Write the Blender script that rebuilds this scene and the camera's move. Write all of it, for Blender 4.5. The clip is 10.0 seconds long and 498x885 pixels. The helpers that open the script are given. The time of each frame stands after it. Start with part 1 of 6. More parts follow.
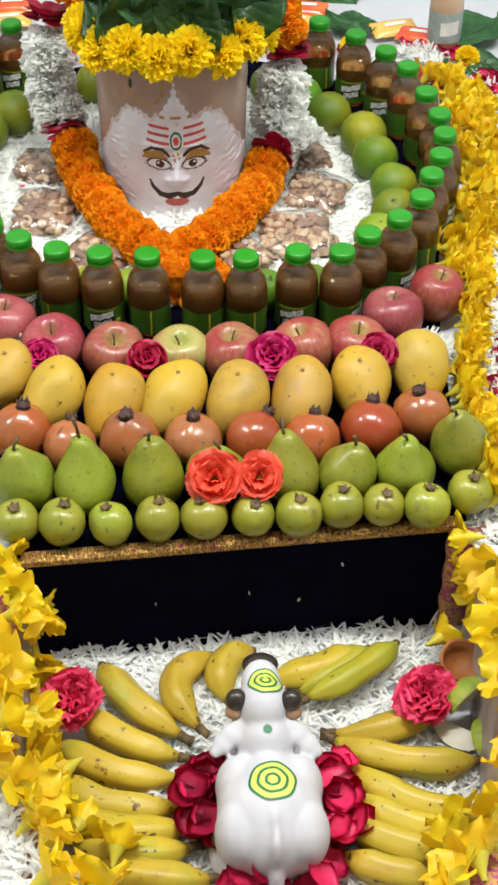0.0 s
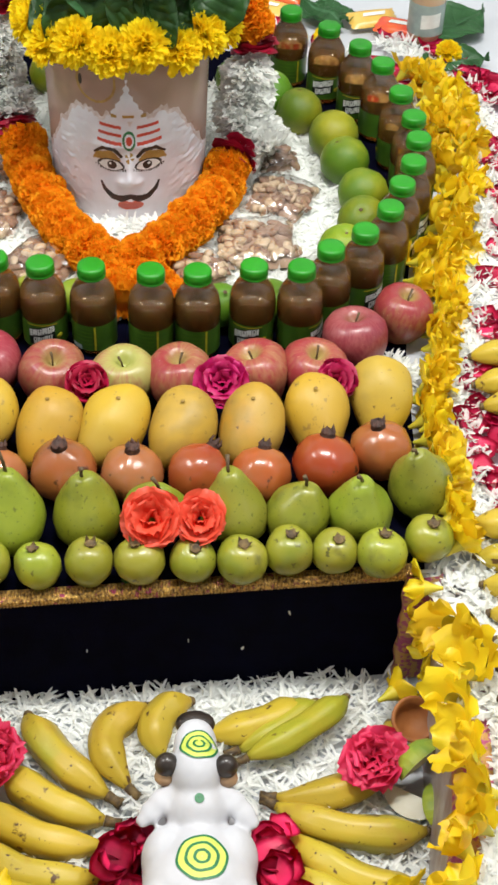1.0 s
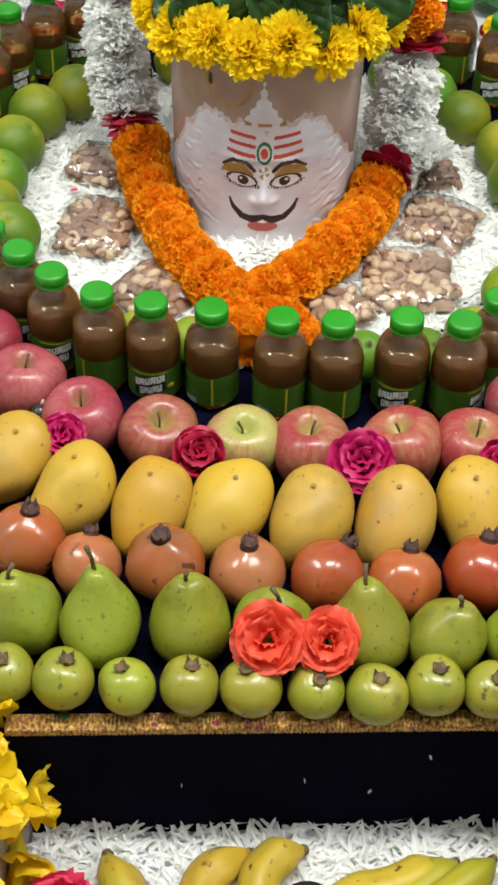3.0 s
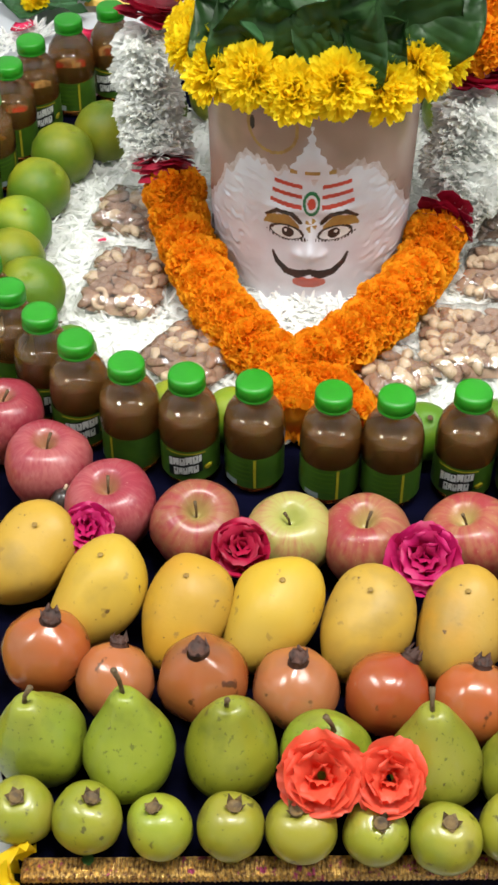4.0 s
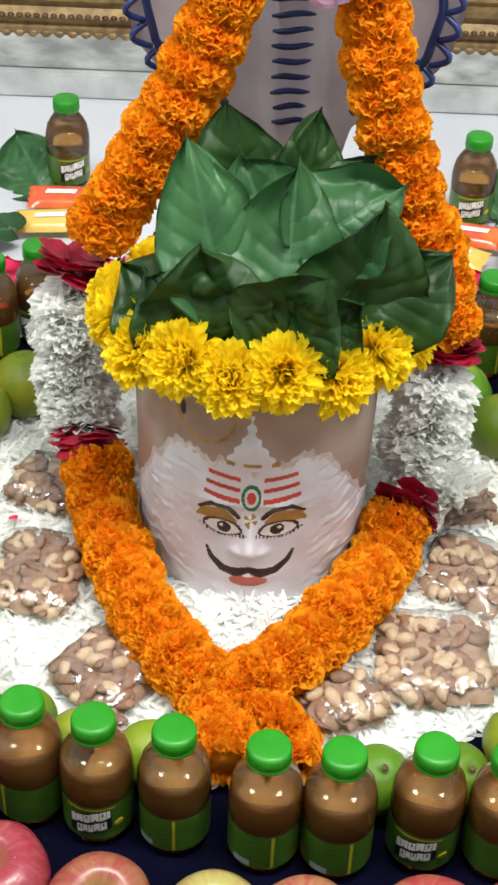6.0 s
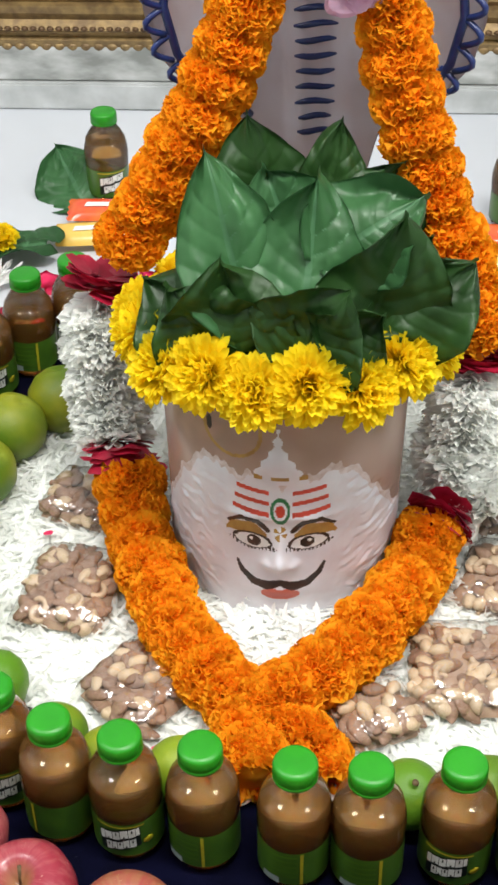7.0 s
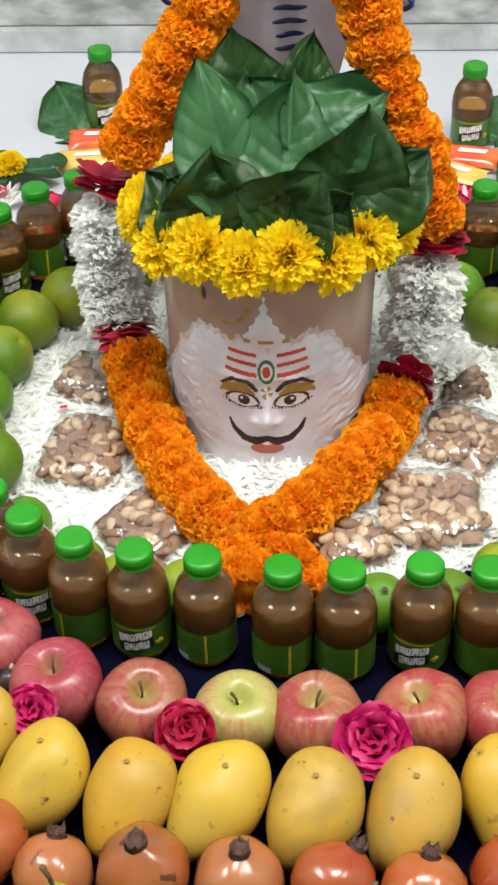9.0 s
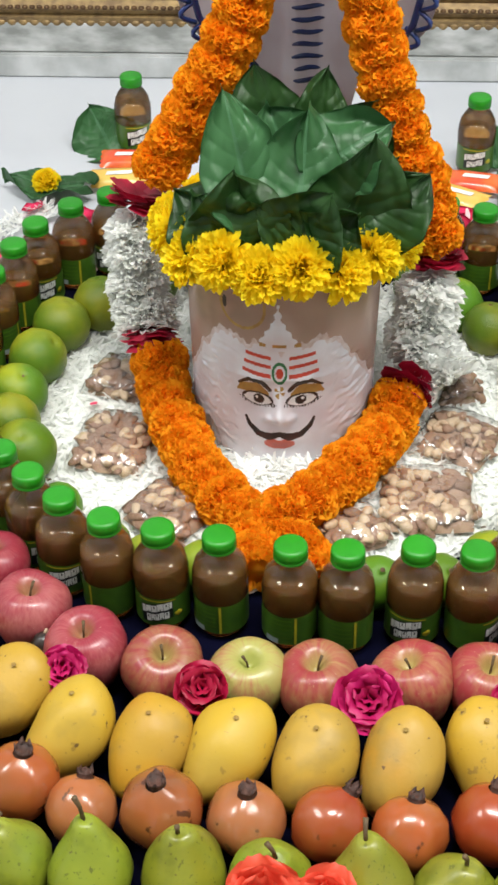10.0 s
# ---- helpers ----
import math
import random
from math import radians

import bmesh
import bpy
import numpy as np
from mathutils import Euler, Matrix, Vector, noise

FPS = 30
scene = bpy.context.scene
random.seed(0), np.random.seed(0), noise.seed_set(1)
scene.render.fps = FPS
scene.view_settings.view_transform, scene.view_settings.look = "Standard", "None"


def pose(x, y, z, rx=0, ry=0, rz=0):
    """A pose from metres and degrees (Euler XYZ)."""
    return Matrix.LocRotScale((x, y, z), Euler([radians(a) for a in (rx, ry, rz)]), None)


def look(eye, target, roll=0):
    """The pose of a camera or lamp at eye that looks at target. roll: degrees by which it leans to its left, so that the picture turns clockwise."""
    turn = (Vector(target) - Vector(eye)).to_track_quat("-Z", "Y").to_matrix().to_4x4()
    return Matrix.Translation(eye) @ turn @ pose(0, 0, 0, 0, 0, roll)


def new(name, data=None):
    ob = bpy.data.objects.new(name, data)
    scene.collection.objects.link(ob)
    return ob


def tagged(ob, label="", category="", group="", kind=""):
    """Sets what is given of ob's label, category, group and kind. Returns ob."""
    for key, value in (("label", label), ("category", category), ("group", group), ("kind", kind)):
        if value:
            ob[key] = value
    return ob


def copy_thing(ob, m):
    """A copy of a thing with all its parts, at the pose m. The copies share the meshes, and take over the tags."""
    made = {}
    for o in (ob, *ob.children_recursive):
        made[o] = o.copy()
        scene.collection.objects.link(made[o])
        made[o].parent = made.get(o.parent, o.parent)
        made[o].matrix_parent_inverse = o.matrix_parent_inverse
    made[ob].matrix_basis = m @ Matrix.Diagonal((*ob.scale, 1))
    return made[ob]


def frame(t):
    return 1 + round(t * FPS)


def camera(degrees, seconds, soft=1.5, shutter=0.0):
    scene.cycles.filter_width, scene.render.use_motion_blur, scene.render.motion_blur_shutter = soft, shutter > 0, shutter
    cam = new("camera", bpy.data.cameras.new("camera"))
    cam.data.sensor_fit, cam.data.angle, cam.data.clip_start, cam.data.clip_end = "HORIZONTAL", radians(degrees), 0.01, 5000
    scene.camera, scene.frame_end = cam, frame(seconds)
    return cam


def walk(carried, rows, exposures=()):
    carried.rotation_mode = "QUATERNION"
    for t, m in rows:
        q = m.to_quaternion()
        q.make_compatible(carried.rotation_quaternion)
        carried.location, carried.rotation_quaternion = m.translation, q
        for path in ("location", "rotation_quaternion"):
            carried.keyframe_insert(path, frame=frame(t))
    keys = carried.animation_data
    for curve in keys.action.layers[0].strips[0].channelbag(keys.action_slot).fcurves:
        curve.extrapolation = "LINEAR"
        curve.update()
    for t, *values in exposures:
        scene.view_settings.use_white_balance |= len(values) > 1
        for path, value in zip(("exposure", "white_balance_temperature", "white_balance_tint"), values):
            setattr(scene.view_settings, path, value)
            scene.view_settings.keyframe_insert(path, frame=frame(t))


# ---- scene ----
cam = camera(19.0, 10.0, soft=2.8)
PATH = [
    (0, (0.038, -1.927, 1.237), (0.094, -0.429, -0.087), 0.8),
    (0.5, (0.071, -1.845, 1.225), (0.148, -0.411, -0.168), 3.2),
    (1, (0.094, -1.774, 1.205), (0.163, -0.306, -0.152), 2.5),
    (1.5, (0.093, -1.694, 1.191), (0.151, -0.262, -0.204), 3.2),
    (2, (0.08, -1.624, 1.145), (0.031, -0.187, -0.245), 1.4),
    (2.5, (0.074, -1.55, 1.122), (0.006, -0.11, -0.265), 1.7),
    (2.7, (0.072, -1.514, 1.11), (-0.004, -0.093, -0.295), 1.7),
    (3.8, (0.052, -1.335, 1.046), (-0.052, 0.099, -0.344), 0.7),
    (4, (0.045, -1.296, 1.034), (-0.08, 0.128, -0.364), 0.3),
    (4.5, (0.044, -1.214, 1.022), (-0.08, 0.266, -0.318), 0.0),
    (5, (0.037, -1.152, 1.001), (-0.114, 0.426, -0.218), 0.6),
    (5.5, (0.066, -1.081, 0.975), (-0.067, 0.483, -0.265), -0.3),
    (5.7, (0.051, -1.053, 1.006), (-0.029, 0.505, -0.246), 2.2),
    (6.8, (0.08, -1.015, 0.986), (-0.075, 0.549, -0.25), 0.9),
    (7, (0.091, -1.015, 1.008), (-0.1, 0.534, -0.241), -0.7),
    (7.5, (0.094, -1.076, 1.035), (-0.056, 0.489, -0.202), 0.2),
    (8, (0.09, -1.174, 1.066), (-0.014, 0.407, -0.155), 2.1),
    (8.5, (0.093, -1.228, 1.056), (-0.059, 0.322, -0.199), -0.4),
    (9, (0.112, -1.248, 1.052), (-0.058, 0.288, -0.218), -1.3),
    (9.5, (0.135, -1.29, 1.075), (-0.011, 0.26, -0.18), -0.5),
    (10, (0.127, -1.384, 1.129), (-0.063, 0.166, -0.121), -0.6),
]
walk(cam, [(t, look(eye, target, roll)) for t, eye, target, roll in PATH],
     exposures=[(0, -0.04), (1.5, -0.05), (2.5, -0.16), (4.0, 0.04), (5.5, 0.0), (8.0, 0.02), (10.0, -0.05)])

# ---- world and lamps ----
world = bpy.data.worlds.new("world")
scene.world = world
world.use_nodes = True
world.node_tree.nodes["Background"].inputs[0].default_value = (0.9, 0.95, 1.0, 1)
world.node_tree.nodes["Background"].inputs[1].default_value = 0.03


def area_lamp(name, x, y, z, sx, sy, watts, colour, target):
    data = bpy.data.lights.new(name, "AREA")
    data.shape, data.size, data.size_y, data.energy, data.color = "RECTANGLE", sx, sy, watts, colour
    ob = new(name, data)
    ob.matrix_world = look((x, y, z), target)
    return ob


area_lamp("key_lamp", 0.20, -0.50, 2.52, 0.9, 0.2, 66, (0.975, 0.97, 0.92), (0.20, -0.50, 0))
# Two unseen lamps added as fill from the sides; no fixtures are built.
area_lamp("side_lamp", -1.5, -0.7, 2.52, 0.6, 0.6, 38, (0.97, 0.98, 0.96), (-1.5, -0.7, 0))
area_lamp("other_lamp", 1.5, -0.7, 2.52, 0.6, 0.6, 35, (0.97, 0.98, 0.96), (1.5, -0.7, 0))


# ---- materials ----
def mat(name, base, base2=None, scale=30, rough=0.5, bump=0.0, bscale=200, metal=0.0, jitter=0.0, spots=None, sss=0.0,
        coat=0.0, stretch=(1, 1, 1), spec=0.5, stops=(0.35, 0.65), trans=0.0, hue=0.0, thin=0.0, streaks=0.0, crown=None):
    """Principled surface: two colours mixed by noise, spots (colour, scale, threshold), fine bump and a jitter per object."""
    m = bpy.data.materials.new(name)
    m.use_nodes = True
    nt = m.node_tree
    n, link = nt.nodes, nt.links.new
    b = n["Principled BSDF"]
    b.inputs["Roughness"].default_value = rough
    b.inputs["Metallic"].default_value = metal
    b.inputs["Specular IOR Level"].default_value = spec
    b.inputs["Coat Weight"].default_value = coat
    b.inputs["Coat Roughness"].default_value = 0.12
    b.inputs["Transmission Weight"].default_value = trans
    if sss:
        b.inputs["Subsurface Weight"].default_value = sss
        b.inputs["Subsurface Radius"].default_value = (1.0, 0.6, 0.4)
        b.inputs["Subsurface Scale"].default_value = 0.006
    tc, info = n.new("ShaderNodeTexCoord"), n.new("ShaderNodeObjectInfo")
    push = n.new("ShaderNodeVectorMath")
    push.operation = "MULTIPLY_ADD"
    push.inputs[1].default_value = stretch
    link(tc.outputs["Object"], push.inputs[0])
    shift = n.new("ShaderNodeVectorMath")
    shift.operation = "SCALE"
    shift.inputs[0].default_value = (7.3, 3.1, 5.7)
    link(info.outputs["Random"], shift.inputs["Scale"])
    link(shift.outputs[0], push.inputs[2])
    vec = push.outputs[0]

    def noise_node(s, detail=4):
        q = n.new("ShaderNodeTexNoise")
        q.inputs["Scale"].default_value, q.inputs["Detail"].default_value = s, detail
        link(vec, q.inputs["Vector"])
        return q.outputs[0]

    def ramp(sock, lo, hi):
        q = n.new("ShaderNodeMapRange")
        q.inputs[1].default_value, q.inputs[2].default_value = lo, hi
        link(sock, q.inputs[0])
        return q.outputs[0]

    def mix(fac, c1, c2):
        q = n.new("ShaderNodeMix")
        q.data_type = "RGBA"
        if isinstance(fac, float):
            q.inputs[0].default_value = fac
        else:
            link(fac, q.inputs[0])
        for sock, c in ((q.inputs[6], c1), (q.inputs[7], c2)):
            if isinstance(c, tuple):
                sock.default_value = (*c, 1)
            else:
                link(c, sock)
        return q.outputs[2]

    first = noise_node(scale)
    flat = n.new("ShaderNodeVectorMath")
    flat.operation = "MULTIPLY"
    flat.inputs[1].default_value = (1, 1, 0)
    link(tc.outputs["Object"], flat.inputs[0])
    if streaks:
        # Noise over the heading round the stalk axis, drawn out along it.
        unit = n.new("ShaderNodeVectorMath")
        unit.operation = "NORMALIZE"
        link(flat.outputs[0], unit.inputs[0])
        run = n.new("ShaderNodeVectorMath")
        run.operation = "MULTIPLY_ADD"
        run.inputs[1].default_value = (0, 0, 14)
        link(tc.outputs["Object"], run.inputs[0])
        link(unit.outputs[0], run.inputs[2])
        push2 = n.new("ShaderNodeVectorMath")
        link(run.outputs[0], push2.inputs[0])
        link(shift.outputs[0], push2.inputs[1])
        fine = n.new("ShaderNodeTexNoise")
        fine.inputs["Scale"].default_value, fine.inputs["Detail"].default_value = streaks, 5
        link(push2.outputs[0], fine.inputs["Vector"])
        both = n.new("ShaderNodeMix")
        both.inputs[0].default_value = 0.40
        link(first, both.inputs[2])
        link(fine.outputs[0], both.inputs[3])
        first = both.outputs[0]
    col = mix(ramp(first, *stops), base, base2 or tuple(c * 0.8 for c in base))
    if crown:
        span = n.new("ShaderNodeVectorMath")
        span.operation = "LENGTH"
        link(flat.outputs[0], span.inputs[0])
        split = n.new("ShaderNodeSeparateXYZ")
        link(tc.outputs["Object"], split.inputs[0])
        near, high, hold = ramp(span.outputs["Value"], crown[2], crown[1]), ramp(split.outputs[2], 0.0, 0.012), n.new("ShaderNodeMath")
        hold.operation = "MULTIPLY"
        link(near, hold.inputs[0])
        link(high, hold.inputs[1])
        col = mix(hold.outputs[0], col, crown[0])
    for c, s, th in spots or ():
        col = mix(ramp(noise_node(s, 3), th, th + (0.16 if s < 50 else 0.05)), col, c)
    if jitter or hue:
        q = n.new("ShaderNodeHueSaturation")
        for sock, amount, mid in (("Value", jitter, 1.0), ("Hue", hue, 0.5)):
            r = n.new("ShaderNodeMapRange")
            r.inputs[3].default_value, r.inputs[4].default_value = mid - amount, mid + amount
            link(info.outputs["Random"], r.inputs[0])
            link(r.outputs[0], q.inputs[sock])
        link(col, q.inputs["Color"])
        col = q.outputs[0]
    link(col, b.inputs["Base Color"])
    if thin:
        tl, mx = n.new("ShaderNodeBsdfTranslucent"), n.new("ShaderNodeMixShader")
        mx.inputs[0].default_value = thin
        link(col, tl.inputs[0])
        link(b.outputs[0], mx.inputs[1])
        link(tl.outputs[0], mx.inputs[2])
        link(mx.outputs[0], n["Material Output"].inputs[0])
    if bump:
        q = n.new("ShaderNodeBump")
        q.inputs["Strength"].default_value, q.inputs["Distance"].default_value = bump, 0.002
        link(noise_node(bscale, 5), q.inputs["Height"])
        link(q.outputs[0], b.inputs["Normal"])
    return m


def clear_mat(name, gloss=0.06, tint=(0.97, 0.97, 0.95), rough=0.06, bump=0.0, bscale=60):
    """Thin clear film: see-through with gloss that follows Fresnel."""
    m = bpy.data.materials.new(name)
    m.use_nodes = True
    nt = m.node_tree
    n, link = nt.nodes, nt.links.new
    n.remove(n["Principled BSDF"])
    t, g, mx, fr, ad = (n.new("ShaderNode" + k) for k in ("BsdfTransparent", "BsdfGlossy", "MixShader", "Fresnel", "Math"))
    t.inputs[0].default_value = (*tint, 1)
    g.inputs["Roughness"].default_value = rough
    fr.inputs[0].default_value = 1.4
    ad.inputs[1].default_value = gloss
    link(fr.outputs[0], ad.inputs[0])
    link(ad.outputs[0], mx.inputs[0])
    link(t.outputs[0], mx.inputs[1])
    link(g.outputs[0], mx.inputs[2])
    link(mx.outputs[0], n["Material Output"].inputs[0])
    if bump:
        q, w, tc = (n.new("ShaderNode" + k) for k in ("Bump", "TexNoise", "TexCoord"))
        q.inputs["Strength"].default_value, q.inputs["Distance"].default_value = bump, 0.004
        w.inputs["Scale"].default_value = bscale
        link(tc.outputs["Object"], w.inputs["Vector"])
        link(w.outputs[0], q.inputs["Height"])
        link(q.outputs[0], g.inputs["Normal"])
        link(q.outputs[0], fr.inputs["Normal"])
    return m


M_MARBLE = mat("white_marble", (0.58, 0.60, 0.64), (0.52, 0.54, 0.58), 3, 0.28, 0.05, 30)
M_MARBLE_GREY = mat("stained_marble", (0.55, 0.56, 0.55), (0.22, 0.23, 0.215), 14, 0.45, 0.15, 60, stretch=(1, 1, 2.2))
M_MARBLE_STEP = mat("grey_marble", (0.56, 0.575, 0.575), (0.36, 0.375, 0.37), 16, 0.4, 0.08, 60)
M_PLASTER = mat("plaster", (0.602, 0.602, 0.602), (0.43, 0.4386, 0.4472), 14, 0.7, 0.3, 60)
M_GOLD_FRAME = mat("gilt_frame", (0.30, 0.20, 0.08), (0.16, 0.10, 0.045), 60, 0.45, 0.4, 120, metal=0.35)
M_GOLD_DARK = mat("dark_gilt", (0.14, 0.075, 0.03), (0.07, 0.035, 0.015), 60, 0.4, 0.3, 120, metal=0.3)
M_VELVET = mat("navy_velvet", (0.0018, 0.0020, 0.0115), (0.0011, 0.0012, 0.0065), 40, 0.95, 0.4, 900, spec=0.05,
               spots=[((0.10, 0.10, 0.14), 210, 0.78)])
M_TRIM = mat("gold_thread", (0.80, 0.52, 0.15), (0.14, 0.06, 0.025), 300, 0.30, 0.9, 600, metal=0.6,
             spots=[((0.40, 0.06, 0.16), 130, 0.62)])
M_BROCADE = mat("brocade", (0.36, 0.06, 0.16), (0.50, 0.28, 0.08), 140, 0.4, 0.5, 500, metal=0.35, stops=(0.46, 0.52))
M_BASIN = mat("basin_wall", (0.38, 0.34, 0.32), (0.24, 0.17, 0.14), 30, 0.35, 0.1, 200)
# Bare pink stone, its colour also holding the shade cast by the flowers.
M_STONE = mat("shaded_pink_stone", (0.40, 0.275, 0.230), (0.33, 0.220, 0.180), 12, 0.22, 0.05, 60, spots=[((0.46, 0.29, 0.23), 12, 0.60)])
M_WHITE_PAINT = mat("white_paint", (0.71, 0.72, 0.78), (0.62, 0.60, 0.65), 26, 0.38, 0.25, 130)
M_THIN_PAINT = mat("thin_white_paint", (0.66, 0.60, 0.62), (0.48, 0.37, 0.34), 120, 0.4, 0.2, 130)
M_RED_PAINT = mat("red_paint", (0.55, 0.06, 0.035), None, 60, 0.5)
M_LIP = mat("coral_paint", (0.60, 0.13, 0.08), (0.48, 0.09, 0.06), 60, 0.5)
M_BLACK_PAINT = mat("black_paint", (0.018, 0.012, 0.010), (0.04, 0.02, 0.015), 80, 0.45)
M_OCHRE_PAINT = mat("ochre_paint", (0.40, 0.24, 0.06), (0.30, 0.16, 0.04), 80, 0.5)
M_GREEN_PAINT = mat("green_paint", (0.02, 0.17, 0.06), None, 80, 0.5)
M_NANDI = mat("white_glaze", (0.58, 0.58, 0.61), (0.50, 0.50, 0.53), 20, 0.72, 0.15, 80, spec=0.2)
M_EYE = mat("bright_white_paint", (0.80, 0.80, 0.80), None, 60, 0.4)
M_TAN_PAINT = mat("worn_clay", (0.42, 0.27, 0.15), (0.30, 0.17, 0.09), 50, 0.6)
M_HORN = mat("dark_horn", (0.018, 0.013, 0.011), (0.04, 0.03, 0.025), 90, 0.3)
M_STICKER = mat("lime_paint", (0.62, 0.72, 0.12), None, 60, 0.5)
M_BLUE_PAINT = mat("blue_paint", (0.008, 0.016, 0.085), (0.012, 0.03, 0.13), 60, 0.35)
M_NAGA = mat("pale_paint", (0.62, 0.58, 0.62), (0.55, 0.48, 0.50), 16, 0.45, 0.1, 100)

M_DRINK = mat("cumin_drink", (0.72, 0.39, 0.115), (0.63, 0.31, 0.085), 25, 0.05, jitter=0.1, trans=0.88)
M_SHELL = clear_mat("clear_plastic", 0.015, (0.93, 0.93, 0.91))
M_CAP = mat("green_cap", (0.018, 0.255, 0.010), (0.014, 0.215, 0.009), 40, 0.38, 0.08, 300, spec=0.4)
M_LABEL = mat("green_label", (0.058, 0.140, 0.012), (0.036, 0.092, 0.009), 35, 0.3, coat=0.2)
M_LABEL_LIGHT = mat("light_green_ink", (0.07, 0.16, 0.012), None, 60, 0.35)
M_YELLOW_INK = mat("yellow_ink", (0.45, 0.42, 0.02), (0.38, 0.30, 0.02), 120, 0.35)
M_WHITE_INK = mat("white_ink", (0.78, 0.80, 0.76), None, 60, 0.4)
M_BLACK_INK = mat("black_ink", (0.008, 0.012, 0.008), None, 60, 0.4)
M_GREY_INK = mat("grey_ink", (0.32, 0.40, 0.38), None, 60, 0.4)

M_APPLE = mat("apple_skin", (0.28, 0.034, 0.038), (0.35, 0.195, 0.080), 13, 0.34, 0.05, 400, jitter=0.10, streaks=7, stops=(0.44, 0.70),
              spots=[((0.44, 0.24, 0.15), 420, 0.68)], coat=0.05, crown=((0.36, 0.27, 0.085), 0.004, 0.017))
M_APPLE_DARK = mat("dark_apple_skin", (0.24, 0.022, 0.038), (0.36, 0.105, 0.100), 16, 0.34, 0.05, 400, jitter=0.12, streaks=11, stops=(0.42, 0.66),
                   spots=[((0.40, 0.20, 0.16), 420, 0.69)], coat=0.08, crown=((0.27, 0.12, 0.055), 0.005, 0.015))
M_APPLE_GREEN = mat("streaked_apple_skin", (0.37, 0.325, 0.095), (0.34, 0.110, 0.068), 30, 0.34, 0.05, 400, streaks=9, stops=(0.47, 0.68),
                    coat=0.05, crown=((0.33, 0.34, 0.08), 0.008, 0.026))
M_STALK = mat("stalk", (0.13, 0.085, 0.035), (0.07, 0.04, 0.018), 200, 0.7, 0.3, 600)
M_MANGO = mat("mango_skin", (0.48, 0.290, 0.024), (0.40, 0.262, 0.048), 9, 0.46, 0.10, 240, jitter=0.07, hue=0.008,
              spots=[((0.46, 0.225, 0.014), 6, 0.57), ((0.33, 0.215, 0.040), 20, 0.55), ((0.30, 0.185, 0.034), 90, 0.655), ((0.12, 0.065, 0.018), 120, 0.685)], spec=0.35)
M_MANGO_SCAR = mat("mango_scar", (0.30, 0.20, 0.035), (0.22, 0.12, 0.02), 80, 0.6)
POM_KW = dict(rough=0.24, bump=0.05, bscale=250, jitter=0.08, coat=0.25)
M_POM = mat("pomegranate_skin", (0.35, 0.078, 0.018), (0.31, 0.110, 0.036), 10, spots=[((0.24, 0.085, 0.030), 14, 0.54), ((0.10, 0.03, 0.012), 60, 0.66)], **POM_KW)
M_POM_RED = mat("red_pomegranate_skin", (0.29, 0.040, 0.011), (0.32, 0.080, 0.022), 10, spots=[((0.20, 0.03, 0.010), 18, 0.60), ((0.10, 0.03, 0.012), 60, 0.67)], **POM_KW)
M_POM_TAN = mat("tan_pomegranate_skin", (0.36, 0.110, 0.036), (0.31, 0.125, 0.050), 14, spots=[((0.27, 0.12, 0.05), 30, 0.58), ((0.12, 0.05, 0.02), 60, 0.65)], **POM_KW)
M_POM_CROWN = mat("dry_calyx", (0.08, 0.030, 0.018), (0.03, 0.014, 0.010), 120, 0.7, 0.4, 400)
M_PEAR = mat("pear_skin", (0.250, 0.275, 0.020), (0.180, 0.220, 0.018), 16, 0.36, 0.06, 500, jitter=0.12, hue=0.014,
             spots=[((0.25, 0.255, 0.03), 9, 0.55), ((0.14, 0.165, 0.014), 30, 0.54), ((0.12, 0.135, 0.014), 220, 0.63), ((0.10, 0.085, 0.018), 110, 0.69)], coat=0.1)
M_GUAVA = mat("guava_skin", (0.310, 0.305, 0.026), (0.205, 0.235, 0.018), 22, 0.34, 0.06, 400, jitter=0.18, hue=0.016,
              spots=[((0.30, 0.27, 0.035), 16, 0.54), ((0.15, 0.14, 0.02), 36, 0.57), ((0.10, 0.095, 0.015), 120, 0.645)], coat=0.2)
M_SWEETLIME = mat("sweet_lime_peel", (0.090, 0.180, 0.010), (0.32, 0.33, 0.016), 11, 0.38, 0.35, 700, jitter=0.22, hue=0.02, spec=0.35, stops=(0.44, 0.70))
M_BANANA = mat("banana_peel", (0.52, 0.365, 0.036), (0.45, 0.34, 0.034), 14, 0.40, 0.10, 200, jitter=0.10, hue=0.008,
               spots=[((0.38, 0.37, 0.04), 9, 0.57), ((0.42, 0.27, 0.04), 22, 0.60), ((0.10, 0.05, 0.02), 52, 0.645), ((0.07, 0.035, 0.014), 130, 0.675)], spec=0.35, stretch=(1, 1, 1.6))
M_BANANA_GREEN = mat("unripe_peel", (0.30, 0.31, 0.024), (0.42, 0.34, 0.032), 14, 0.45, 0.08, 200, spots=[((0.08, 0.04, 0.014), 60, 0.68)], spec=0.35)
M_BANANA_TIP = mat("banana_tip", (0.05, 0.03, 0.015), (0.16, 0.10, 0.03), 150, 0.7, 0.3, 400)
M_MARIGOLD = mat("marigold_petal", (0.98, 0.375, 0.010), (0.98, 0.47, 0.016), 60, 0.7, thin=0.5, spec=0.2)
M_MARIGOLD_DEEP = mat("marigold_core", (1.0, 0.36, 0.008), (1.0, 0.42, 0.010), 120, 0.8)
M_CHRYS = mat("yellow_petal", (1.0, 0.85, 0.026), (1.0, 0.79, 0.018), 60, 0.6, thin=0.55, spec=0.3)
